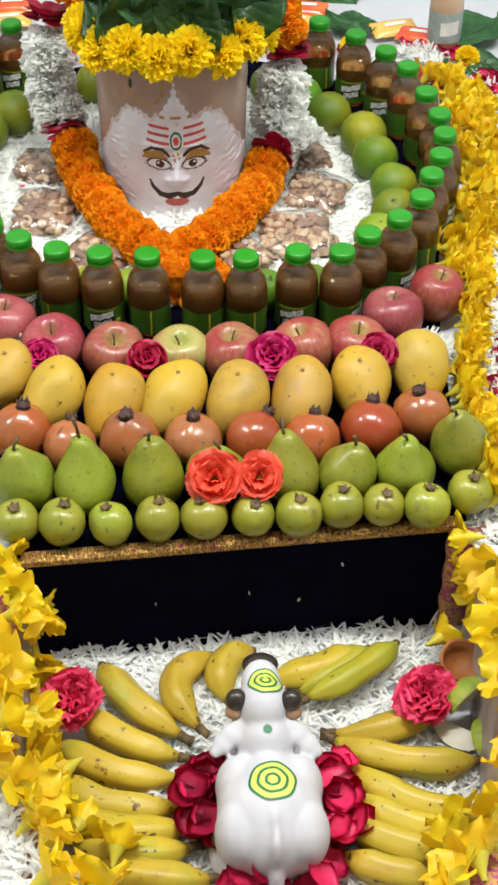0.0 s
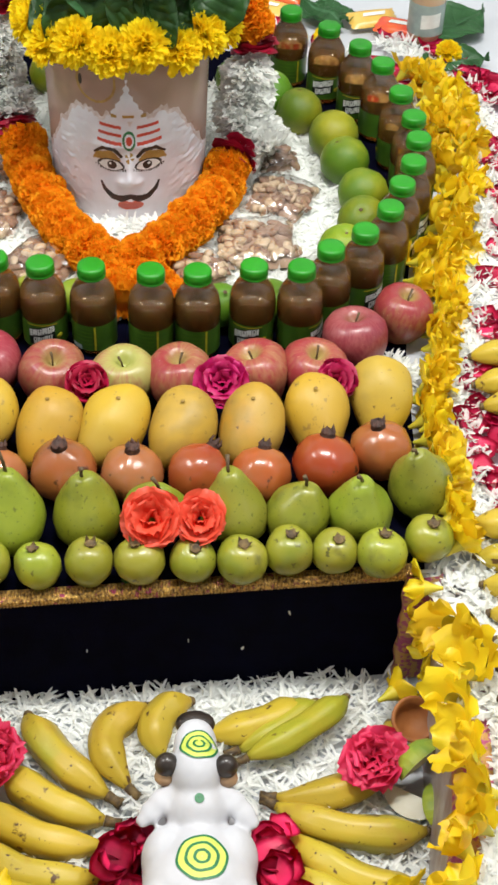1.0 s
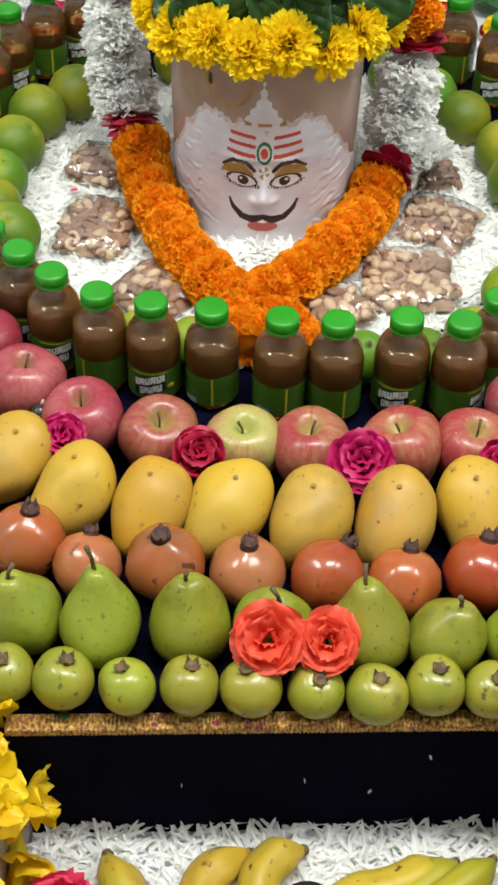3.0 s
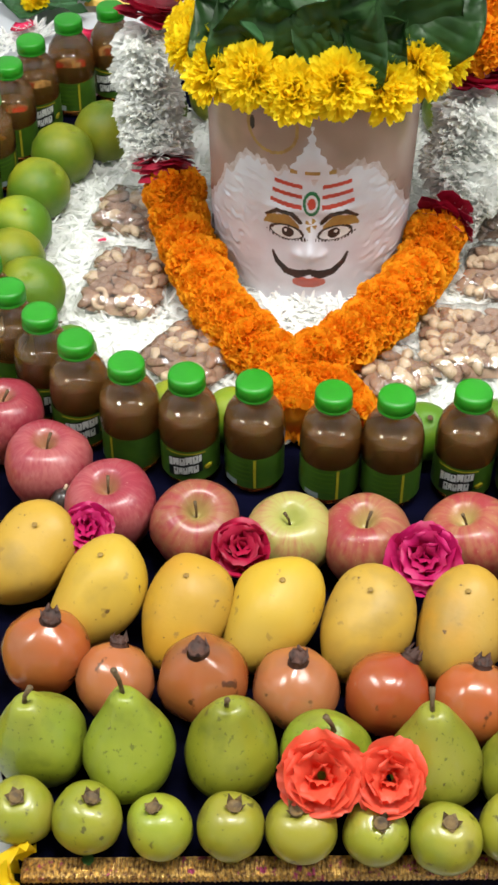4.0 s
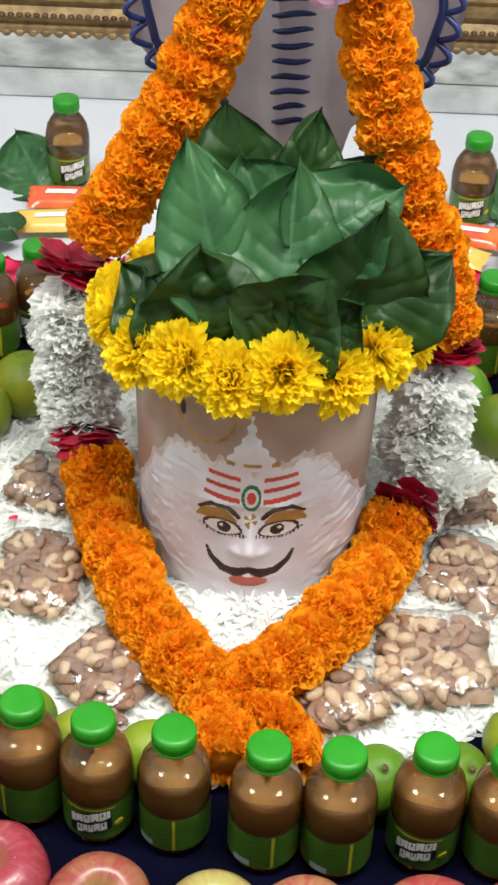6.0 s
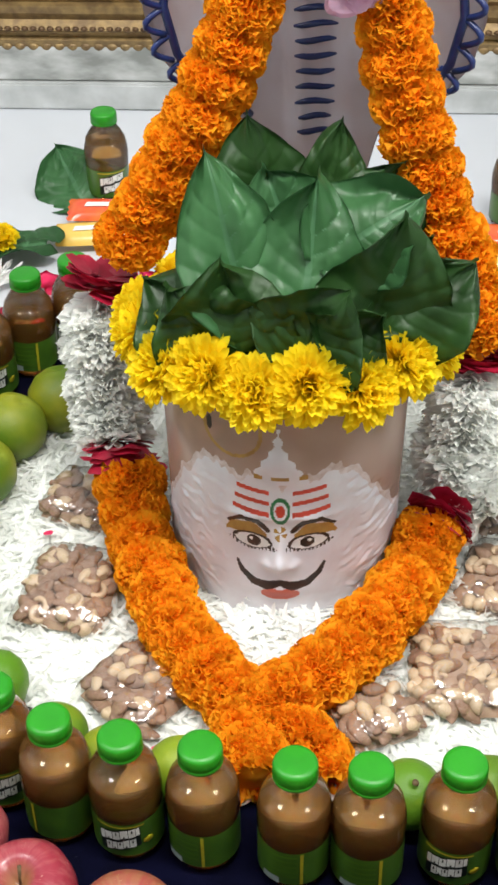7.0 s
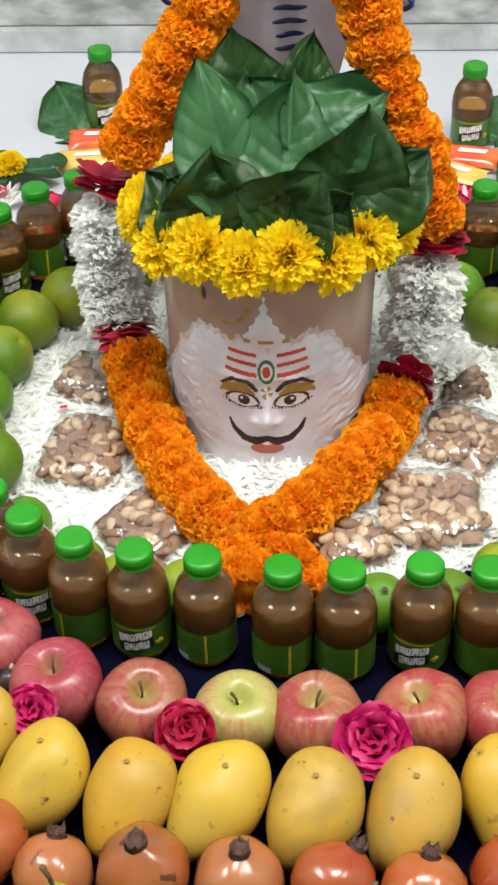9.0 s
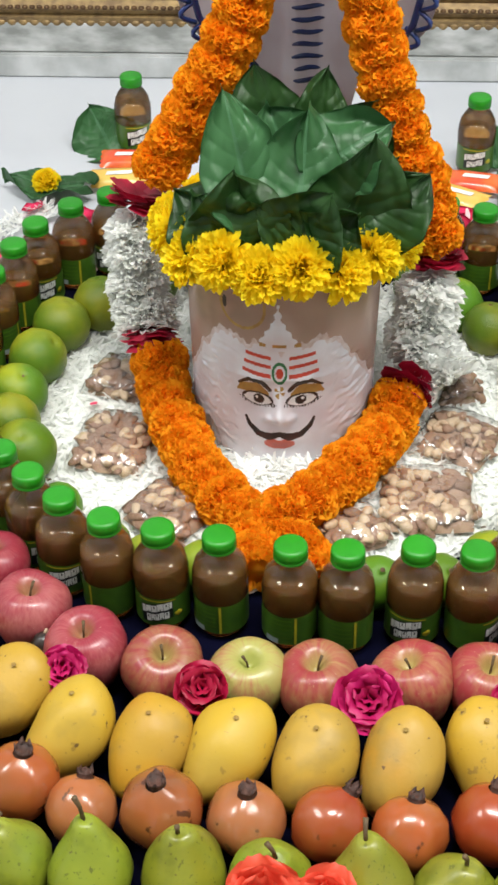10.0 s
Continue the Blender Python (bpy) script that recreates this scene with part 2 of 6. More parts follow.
M_TRUMPET = mat("trumpet_petal", (0.92, 0.62, 0.010), (0.88, 0.68, 0.018), 22, 0.45, 0.1, 120, jitter=0.08, hue=0.008, thin=0.4)
M_TRUMPET_TUBE = mat("trumpet_tube", (0.50, 0.46, 0.03), (0.60, 0.48, 0.03), 40, 0.5)
M_TUBEROSE = mat("white_petal", (0.97, 0.975, 0.96), (0.95, 0.96, 0.93), 70, 0.6, thin=0.52)
M_PETAL_PACK = mat("packed_petals", (0.88, 0.90, 0.87), (0.80, 0.83, 0.79), 160, 0.7, 0.35, 260)
M_ROSE_MAGENTA = mat("magenta_petal", (0.50, 0.006, 0.085), (0.34, 0.004, 0.05), 50, 0.5, 0.1, 250, hue=0.01, thin=0.3)
M_ROSE_PINK = mat("pink_rose_petal", (0.62, 0.012, 0.165), (0.44, 0.006, 0.085), 50, 0.5, 0.1, 250, thin=0.3)
M_ROSE_RED = mat("red_rose_petal", (0.78, 0.022, 0.130), (0.64, 0.014, 0.085), 50, 0.5, 0.1, 250, thin=0.1)
M_ROSE_DARK = mat("maroon_petal", (0.46, 0.010, 0.045), (0.33, 0.006, 0.03), 50, 0.55, 0.1, 250, thin=0.2)
M_CORAL = mat("coral_petal", (0.92, 0.14, 0.075), (0.85, 0.10, 0.05), 50, 0.5, 0.1, 250, thin=0.4)
M_CARNATION = mat("crimson_petal", (0.86, 0.055, 0.17), (0.76, 0.035, 0.11), 60, 0.55, thin=0.3)
M_LOTUS = mat("pale_pink_petal", (0.82, 0.46, 0.68), (0.82, 0.60, 0.76), 30, 0.5, thin=0.4)
M_LEAF = mat("betel_leaf", (0.085, 0.235, 0.090), (0.048, 0.155, 0.050), 14, 0.36, 0.3, 90, jitter=0.15, thin=0.1)
M_LEAF_VEIN = mat("leaf_vein", (0.125, 0.30, 0.145), (0.10, 0.26, 0.115), 60, 0.4)
# Leaf green with the bunch's shade in its colour; also string, stems and scraps.
M_LEAF_DARK_SHADE = mat("dark_shaded_leaf", (0.036, 0.105, 0.022), (0.022, 0.072, 0.015), 24, 0.42, 0.2, 120)
M_CASHEW = mat("cashew", (0.56, 0.42, 0.29), (0.46, 0.33, 0.22), 90, 0.5, 0.2, 300, jitter=0.12)
M_ALMOND = mat("almond_skin", (0.30, 0.185, 0.125), (0.23, 0.13, 0.085), 120, 0.6, 0.4, 500, jitter=0.18, stretch=(1, 1, 3))
M_PISTACHIO = mat("pistachio_shell", (0.58, 0.45, 0.31), (0.50, 0.37, 0.24), 90, 0.5, 0.1, 300, jitter=0.1)
M_TRAY = mat("nut_mix", (0.40, 0.27, 0.19), (0.30, 0.19, 0.13), 75, 0.7, 0.6, 160)
M_FILM = clear_mat("clear_film", 0.10, (0.96, 0.95, 0.94), 0.13, 0.9, 70)
M_PACK_RED = mat("red_wrapper", (0.66, 0.07, 0.03), (0.72, 0.16, 0.03), 30, 0.25, 0.2, 60, coat=0.4)
M_PACK_YELLOW = mat("yellow_wrapper", (0.72, 0.42, 0.06), (0.70, 0.50, 0.12), 30, 0.3, 0.2, 60, coat=0.4)
M_MILK = mat("milky_drink", (0.52, 0.36, 0.24), (0.48, 0.32, 0.20), 25, 0.35, coat=0.4)
M_GREEN_RIND = mat("cut_rind", (0.36, 0.42, 0.04), (0.20, 0.30, 0.04), 40, 0.5)
M_CLAY = mat("orange_clay", (0.36, 0.13, 0.03), (0.25, 0.08, 0.02), 30, 0.6, 0.2, 200)
M_CUT = mat("pale_pulp", (0.62, 0.60, 0.50), (0.55, 0.52, 0.40), 50, 0.5)


# ---- mesh tools ----
def finish(bm, name, materials, smooth=True):
    me = bpy.data.meshes.new(name)
    bm.to_mesh(me)
    bm.free()
    for m in materials if isinstance(materials, (list, tuple)) else [materials]:
        me.materials.append(m)
    if smooth:
        me.polygons.foreach_set("use_smooth", [True] * len(me.polygons))
    return me


def raw_mesh(name, verts, faces, materials, smooth=True):
    me = bpy.data.meshes.new(name)
    me.from_pydata(verts, [], faces)
    for m in materials if isinstance(materials, (list, tuple)) else [materials]:
        me.materials.append(m)
    if smooth:
        me.polygons.foreach_set("use_smooth", [True] * len(me.polygons))
    return me


def part(name, data, material=None, parent=None, label=""):
    """Link a bmesh or mesh as one object under a thing or part."""
    me = finish(data, name, material) if isinstance(data, bmesh.types.BMesh) else data
    ob = new(name, me)
    ob.parent = parent
    if label:
        tagged(ob, label)
    return ob


def thing(name, label, category, group="", kind="", data=None, m=None):
    ob = new(name, data)
    if m is not None:
        ob.matrix_world = m
    return tagged(ob, label, category, group, kind)


def lathe(profile, n=32, wave=None):
    """Turn (radius, height) pairs round the z axis; closed where the radius is nought."""
    bm = bmesh.new()
    rings = []
    for r, z in profile:
        if r < 1e-6:
            rings.append([bm.verts.new((0, 0, z))])
        else:
            rings.append([bm.verts.new((r * math.cos(a) * (wave(a, z) if wave else 1), r * math.sin(a) * (wave(a, z) if wave else 1), z))
                          for a in (2 * math.pi * k / n for k in range(n))])
    for p, q in zip(rings, rings[1:]):
        for k in range(n):
            vs = [p[k % len(p)], p[(k + 1) % len(p)], q[(k + 1) % len(q)], q[k % len(q)]]
            vs = [v for i, v in enumerate(vs) if v not in vs[:i]]
            if len(vs) > 2:
                bm.faces.new(vs)
    return bm


def tube(points, radii, n=10, squash=1.0):
    """A round bar along points with a radius at each, closed at both ends."""
    bm = bmesh.new()
    pts = [Vector(p) for p in points]
    rings = []
    side = None
    for i, p in enumerate(pts):
        ahead = (pts[min(i + 1, len(pts) - 1)] - pts[max(i - 1, 0)]).normalized()
        if side is None:
            side = ahead.orthogonal().normalized()
        side = (side - ahead * side.dot(ahead)).normalized()
        up = ahead.cross(side)
        rings.append([bm.verts.new(p + radii[i] * (math.cos(a) * side + squash * math.sin(a) * up)) for a in (2 * math.pi * k / n for k in range(n))])
    for p, q in zip(rings, rings[1:]):
        for k in range(n):
            bm.faces.new((p[k], p[(k + 1) % n], q[(k + 1) % n], q[k]))
    bm.faces.new(rings[0][::-1])
    bm.faces.new(rings[-1])
    return bm


def curve_points(ctrl, n):
    """Smooth points through the control points."""
    c = [Vector(p) for p in ctrl]
    c = [2 * c[0] - c[1], *c, 2 * c[-1] - c[-2]]
    out = []
    for i in range(n):
        u = i / (n - 1) * (len(c) - 3)
        k = min(int(u), len(c) - 4)
        t = u - k
        a, b, d, e = c[k:k + 4]
        out.append(0.5 * (2 * b + (d - a) * t + (2 * a - 5 * b + 4 * d - e) * t * t + (3 * b - a - 3 * d + e) * t ** 3))
    return out


def lump(me, amount, size, seed):
    """Uneven a mesh a little with noise."""
    for v in me.vertices:
        v.co += noise.noise_vector(v.co * size + Vector((seed, seed * 1.7, 0))) * amount
    return me


def stamped(name, base_verts, base_faces, frames, materials, smooth=True):
    """Many copies of one small shape in one mesh, each under its own 4 x 4 pose."""
    bv = np.c_[np.array(base_verts, float), np.ones(len(base_verts))]
    f = np.array(frames)
    verts = np.einsum("nij,kj->nki", f, bv)[..., :3].reshape(-1, 3)
    k = len(base_verts)
    faces = [tuple(i + n * k for i in face) for n in range(len(f)) for face in base_faces]
    return raw_mesh(name, verts.tolist(), faces, materials, smooth)


def frame_of(at, out, tilt_to, size, spin=0.0):
    """Pose of a petal that stands at a point, its length along out and its face towards tilt_to."""
    y = Vector(out).normalized()
    z = Vector(tilt_to) - y * Vector(tilt_to).dot(y)
    z = z.normalized() if z.length > 1e-5 else y.orthogonal().normalized()
    if spin:
        z = Matrix.Rotation(spin, 3, y) @ z
    x = y.cross(z)
    s = size if isinstance(size, tuple) else (size, size, size)
    return [[x.x * s[0], y.x * s[1], z.x * s[2], at[0]], [x.y * s[0], y.y * s[1], z.y * s[2], at[1]],
            [x.z * s[0], y.z * s[1], z.z * s[2], at[2]], [0, 0, 0, 1]]


# A cupped petal one unit long, and a frilled one.
PETAL_V = [(-0.18, 0, 0), (0.18, 0, 0), (-0.42, 0.45, 0.10), (0, 0.5, -0.02), (0.42, 0.45, 0.10), (-0.26, 0.85, 0.22), (0, 1.0, 0.16), (0.26, 0.85, 0.22)]
PETAL_F = [(0, 1, 3, 2), (1, 4, 3), (2, 3, 6, 5), (3, 4, 7, 6)]
FRILL_V = [(-0.15, 0, 0), (0.15, 0, 0), (-0.5, 0.8, 0.25), (-0.17, 1.0, -0.12), (0.17, 0.92, 0.22), (0.5, 0.8, -0.15)]
FRILL_F = [(0, 3, 2), (0, 1, 4, 3), (1, 5, 4)]
RNG = random.Random(11)


def rand_unit():
    while True:
        v = Vector((RNG.uniform(-1, 1), RNG.uniform(-1, 1), RNG.uniform(-1, 1)))
        if 0.05 < v.length < 1:
            return v.normalized()


# ---- room ----
EDGE_A, EDGE_B = Vector((-0.178, -0.726, 0)), Vector((0.330, -0.674, 0))
EDGE_DIR = (EDGE_B - EDGE_A).normalized()


def slab(name, outline, z0, z1, material, label, category):
    bm = bmesh.new()
    top = bm.faces.new([bm.verts.new((x, y, z1)) for x, y in outline])
    got = bmesh.ops.extrude_face_region(bm, geom=[top])
    for v in got["geom"]:
        if isinstance(v, bmesh.types.BMVert):
            v.co.z = z0
    bmesh.ops.recalc_face_normals(bm, faces=bm.faces)
    me = finish(bm, name, material, False)
    return thing(name, label, category, kind="structure", data=me)


def edge_y(x):
    return EDGE_A.y + (x - EDGE_A.x) * EDGE_DIR.y / EDGE_DIR.x


slab("floor", [(-2.2, -2.8), (2.2, -2.8), (2.2, 1.35), (-2.2, 1.35)], -0.30, -0.176, M_MARBLE, "plain white marble floor under the basin", "floor")
slab("platform", [(-2.2, edge_y(-2.2) + 0.012), (2.2, edge_y(2.2) + 0.012), (2.2, 1.35), (-2.2, 1.35)], -0.174, -0.004, M_MARBLE,
     "white marble altar platform carrying the offerings", "platform")

# Wall behind: plinth, stained band, gilt frame, plaster above.
WALL = pose(-0.12, 1.033, 0, 0, 0, 4.0)


def wall_bar(name, y0, y1, z0, z1, material, label):
    bm = bmesh.new()
    bmesh.ops.create_cube(bm, size=1)
    for v in bm.verts:
        v.co = Vector((v.co.x * 4.4, (y0 + y1) / 2 + v.co.y * (y1 - y0), (z0 + z1) / 2 + v.co.z * (z1 - z0)))
    bmesh.ops.bevel(bm, geom=bm.edges[:], offset=0.003, segments=2, affect="EDGES")
    return thing(name, label, "wall", kind="structure", data=finish(bm, name, material, False), m=WALL)


wall_bar("wall_plinth", 0.0, 0.1, -0.004, 0.0385, M_MARBLE_STEP, "pale grey marble plinth along the wall")
wall_bar("wall_band", 0.008, 0.1, 0.039, 0.096, M_MARBLE_GREY, "stained grey marble band above the plinth")
wall_bar("wall_north", 0.03, 0.12, 0.10, 2.6, M_PLASTER, "white plaster wall with grey stains")


def gilt_frame():
    """Moulding with rows of beads and a scalloped lower lip."""
    root = thing("gilt_frame", "carved gilt picture frame moulding along the wall", "frame", m=WALL @ pose(0, 0.005, 0))
    profile = [(0.024, 0.088), (0.006, 0.090), (0.002, 0.104), (0.008, 0.108), (0.004, 0.116), (-0.004, 0.122), (0.004, 0.130), (0.008, 0.134),
               (0.0, 0.146), (0.0, 0.156), (0.010, 0.160), (0.004, 0.168), (0.024, 0.172)]
    bm = bmesh.new()
    rows = [[bm.verts.new((x, y, z)) for y, z in profile] for x in (-2.0, 2.0)]
    for a, b, c, d in zip(rows[0], rows[0][1:], rows[1][1:], rows[1]):
        bm.faces.new((a, b, c, d))
    part("moulding", finish(bm, "moulding", M_GOLD_FRAME, False), None, root)
    ball = lathe([(0, -0.5), (0.35, -0.35), (0.5, 0), (0.35, 0.35), (0, 0.5)], 8)
    bv, bf = [tuple(v.co) for v in ball.verts], [[v.index for v in f.verts] for f in (ball.verts.index_update(), ball.faces)[1]]
    beads = [np.diag([0.011, 0.009, 0.008, 1]) + np.array([[0, 0, 0, x], [0, 0, 0, -0.003], [0, 0, 0, 0.124], [0, 0, 0, 0]]) for x in np.arange(-0.9, 0.9, 0.0125)]
    ob = part("bead_row", stamped("bead_row", bv, bf, beads, M_GOLD_DARK), None, root, "dark bead row of the moulding")
    tagged(ob, kind="stuff")
    scallops = [np.diag([0.019, 0.010, 0.013, 1]) + np.array([[0, 0, 0, x], [0, 0, 0, 0.006], [0, 0, 0, z], [0, 0, 0, 0]])
                for x in np.arange(-0.9, 0.9, 0.0195) for z in (0.093, 0.150)]
    tagged(part("scallop_row", stamped("scallop_row", bv, bf, scallops, M_GOLD_FRAME), None, root), kind="stuff")
    return root


gilt_frame()


def room_wall(name, x0, x1, y0, y1, z0, z1, material, label, category):
    bm = bmesh.new()
    bmesh.ops.create_cube(bm, size=1)
    for v in bm.verts:
        v.co = Vector(((x0 + x1) / 2 + v.co.x * (x1 - x0), (y0 + y1) / 2 + v.co.y * (y1 - y0), (z0 + z1) / 2 + v.co.z * (z1 - z0)))
    return thing(name, label, category, kind="structure", data=finish(bm, name, material, False))


room_wall("wall_west", -2.3, -2.2, -2.9, 1.5, -0.3, 2.7, M_PLASTER, "plain white plaster side wall", "wall")
room_wall("wall_east", 2.2, 2.3, -2.9, 1.5, -0.3, 2.7, M_PLASTER, "plain white plaster side wall", "wall")
room_wall("wall_south", -2.2, 2.2, -2.9, -2.8, -0.3, 2.7, M_PLASTER, "plain white plaster wall facing the altar", "wall")
room_wall("ceiling", -2.3, 2.3, -2.9, 1.5, 2.56, 2.66, M_PLASTER, "plain white ceiling", "ceiling")


# ---- velvet, trim and basin ----
def velvet():
    root = thing("velvet_cloth", "dark navy velvet cloth draped over the platform edge", "cloth")
    bm = bmesh.new()
    outline = [(0.345, edge_y(0.345)), (0.360, -0.30)]
    outline += [(0.003 + 0.428 * math.cos(a), 0.085 + 0.428 * math.sin(a)) for a in np.radians(np.arange(-28, 209, 6))]
    outline += [(-0.345, -0.30), (-0.18, edge_y(-0.18))]
    bm.faces.new([bm.verts.new((x, y, 0.0)) for x, y in outline])
    part("top_sheet", finish(bm, "top_sheet", M_VELVET, False), None, root)
    bm = bmesh.new()
    nx, nz = 60, 14
    grid = [[bm.verts.new(EDGE_A + EDGE_DIR * (0.519 * i / nx - 0.006) + Vector((0, -0.004 - 0.003 * noise.noise((i * 0.13, k * 0.1, 3)), 0.001 - 0.176 * k / nz)))
             for k in range(nz + 1)] for i in range(nx + 1)]
    for i in range(nx):
        for k in range(nz):
            bm.faces.new((grid[i][k], grid[i][k + 1], grid[i + 1][k + 1], grid[i + 1][k]))
    part("front_drape", finish(bm, "front_drape", M_VELVET), None, root)
    # Gold lace with ridges along the edge.
    bm = bmesh.new()
    nx = 420
    rows = []
    for i in range(nx + 1):
        p = EDGE_A + EDGE_DIR * (0.512 * i / nx)
        w = 0.0012 * math.sin(i * 2.1) + 0.0010 * noise.noise((i * 0.3, 0, 0))
        rows.append([bm.verts.new(p + Vector((0, dy, dz))) for dy, dz in ((0.008, 0.003), (0.004, 0.004 + w), (-0.003, 0.004 + w), (-0.008 + w, 0.001), (-0.0085, -0.006 + w), (-0.006, -0.009 + w))])
    for a, b in zip(rows, rows[1:]):
        for k in range(5):
            bm.faces.new((a[k], a[k + 1], b[k + 1], b[k]))
    part("gold_trim", finish(bm, "gold_trim", M_TRIM, False), None, root, "gold thread lace edging")
    # Brocade strip closing the cloth at its east end.
    bm = bmesh.new()
    rows = []
    for k in range(19):
        z = 0.003 - 0.174 * k / 18
        w = 0.0015 * math.sin(k * 1.3)
        rows.append([bm.verts.new((x + w, edge_y(x) + dy, z)) for x, dy in ((0.323, -0.004), (0.325, -0.012), (0.340, -0.015), (0.358, -0.014), (0.364, -0.010), (0.365, 0.004))])
    for a, b in zip(rows, rows[1:]):
        for k in range(5):
            bm.faces.new((a[k], a[k + 1], b[k + 1], b[k]))
    part("brocade_strip", finish(bm, "brocade_strip", M_BROCADE), None, root, "gold and magenta brocade strip")


velvet()


def rim_point(a, grow=0.0):
    """Point on the basin's rim; a runs from nought (east) to pi (west) round the open front."""
    c, s = math.cos(a), math.sin(a)
    k = (abs(c) ** 3.2 + abs(s) ** 3.2) ** (-1 / 3.2)
    x, y = 0.090 + (0.270 + grow) * k * c, -0.71 - (0.480 + grow) * k * s
    return x, y


def basin():
    bm = bmesh.new()
    n = 72
    rows = []
    for i in range(n + 1):
        a = math.pi * i / n
        ring = []
        for grow, z in ((-0.012, -0.1745), (-0.004, -0.034), (0.0, -0.022), (0.015, -0.016), (0.034, -0.016), (0.9, -0.018), (0.9, -0.17)):
            x, y = rim_point(a, grow)
            if grow > 0.5:
                x = 0.090 + (x - 0.090) * 1.6
            ring.append(bm.verts.new((x, min(y, edge_y(x) - 0.002) if i in (0, n) else y, z)))
        rows.append(ring)
    for p, q in zip(rows, rows[1:]):
        for k in range(6):
            f = bm.faces.new((p[k], q[k], q[k + 1], p[k + 1]))
            f.material_index = (0, 1, 1, 1, 2, 2)[k]
    bmesh.ops.recalc_face_normals(bm, faces=bm.faces)
    thing("basin", "sunken basin with brocade covered rim before the platform", "basin", kind="structure", data=finish(bm, "basin", [M_BASIN, M_BROCADE, M_MARBLE]))


basin()


# ---- bottles ----
def cyl_patch(r, u0, u1, z0, z1, shear=0.0, lift=0.0, n=8):
    """A patch on a cylinder; u is the distance round it from the front."""
    bm = bmesh.new()
    cols = []
    for i in range(n + 1):
        u = u0 + (u1 - u0) * i / n
        a = u / r
        cols.append([bm.verts.new(((r + lift) * math.sin(a), -(r + lift) * math.cos(a), z + shear * u)) for z in (z0, z1)])
    for p, q in zip(cols, cols[1:]):
        bm.faces.new((p[0], q[0], q[1], p[1]))
    return bm


BOTTLE_PROFILE = [(0, 0.002), (0.020, 0.0), (0.0260, 0.003), (0.0284, 0.010), (0.0284, 0.050), (0.0294, 0.055), (0.0296, 0.066), (0.0289, 0.077), (0.0264, 0.087),
                  (0.0218, 0.096), (0.0176, 0.102), (0.0160, 0.106), (0.0160, 0.110)]


def make_bottle():
    root = thing("drink_bottle", "small clear bottle of brown cumin drink with a green cap", "bottle", "green-capped bottles in a ring")
    drink = [(max(r - 0.0006, 0), z + 0.0006) for r, z in BOTTLE_PROFILE if z < 0.085] + [(0.0262, 0.0880), (0, 0.0880)]
    part("drink", lathe(drink, 28), M_DRINK, root, "brown cumin drink inside the bottle")
    shell = part("shell", lathe(BOTTLE_PROFILE, 28), M_SHELL, root, "clear plastic bottle wall")
    shell.visible_shadow = False
    cap = lathe([(0.0170, 0.1095), (0.0176, 0.1098), (0.0176, 0.112), (0.0170, 0.1125), (0.0174, 0.113), (0.0172, 0.1225), (0.0160, 0.1246), (0.012, 0.1252), (0, 0.1252)], 72,
                lambda a, z: 1 + (0.012 * math.cos(36 * a) if 0.1128 < z < 0.1235 else 0))
    part("cap", cap, M_CAP, root, "bright green ribbed screw cap")
    r = 0.0288
    label = part("label", lathe([(r, 0.011), (r, 0.050)], 40), M_LABEL, root, "printed green paper label")
    sub = lambda name, bm, m, text="": part(name, bm, m, label, text)
    # Front: two slanted blocks standing for the mark, with a lemon beside.
    sub("mark_ground", cyl_patch(r, -0.0175, 0.0165, 0.0195, 0.0442, 0.22, 0.0003, 12), M_BLACK_INK)
    for u0, u1, z0, z1 in ((-0.0168, 0.0158, 0.0328, 0.0432), (-0.0120, 0.0126, 0.0207, 0.0306)):
        shares = (0.8, 1.2, 1.1, 1.2, 1.1, 0.6) if z0 > 0.03 else (1.1, 0.9, 1.0, 1.1, 1.2)
        at, unit = u0, (u1 - u0) / sum(shares)
        for i, share in enumerate(shares):
            wide = unit * share
            sub("mark_block", cyl_patch(r, at + 0.00022, at + wide - 0.00022, z0 + 0.0006 * (i % 2), z1 - 0.0005 * (i % 3), 0.22, 0.0007, 2), M_WHITE_INK)
            if share > 0.85:
                mid, low = at + wide / 2, z0 - 0.0002 if i % 2 else z0 + 0.0052
                sub("mark_slit", cyl_patch(r, mid - 0.0006, mid + 0.0006, low, low + 0.0034, 0.22, 0.0010, 2), M_BLACK_INK)
            at += wide
    lemon = lathe([(0, -1), (0.6, -0.75), (1, 0), (0.6, 0.75), (0, 1)], 10)
    for v in lemon.verts:
        u, z = 0.0225 + v.co.z * 0.0048, 0.027 + v.co.x * 0.0042
        a, lift = u / r, 0.0006 + 0.0008 * abs(v.co.y)
        v.co = Vector(((r + lift) * math.sin(a), -(r + lift) * math.cos(a), z))
    sub("lemon_print", lemon, M_YELLOW_INK)
    sub("yellow_line", cyl_patch(r, -0.02, 0.02, 0.0465, 0.0480, 0, 0.0004, 10), M_YELLOW_INK)
    # Back: pale stripes, a yellow bar and a code panel.
    back = math.pi * r
    for z in (0.020, 0.026, 0.032, 0.038, 0.044):
        sub("small_print", cyl_patch(r, back - 0.016, back + 0.010, z, z + 0.0022, 0.0, 0.0003, 8), M_LABEL_LIGHT)
    sub("yellow_bar", cyl_patch(r, back + 0.0125, back + 0.0150, 0.012, 0.049, 0, 0.0004, 2), M_YELLOW_INK)
    sub("code_panel", cyl_patch(r, back - 0.019, back - 0.004, 0.0115, 0.0185, 0, 0.0005, 5), M_GREY_INK)
    return root


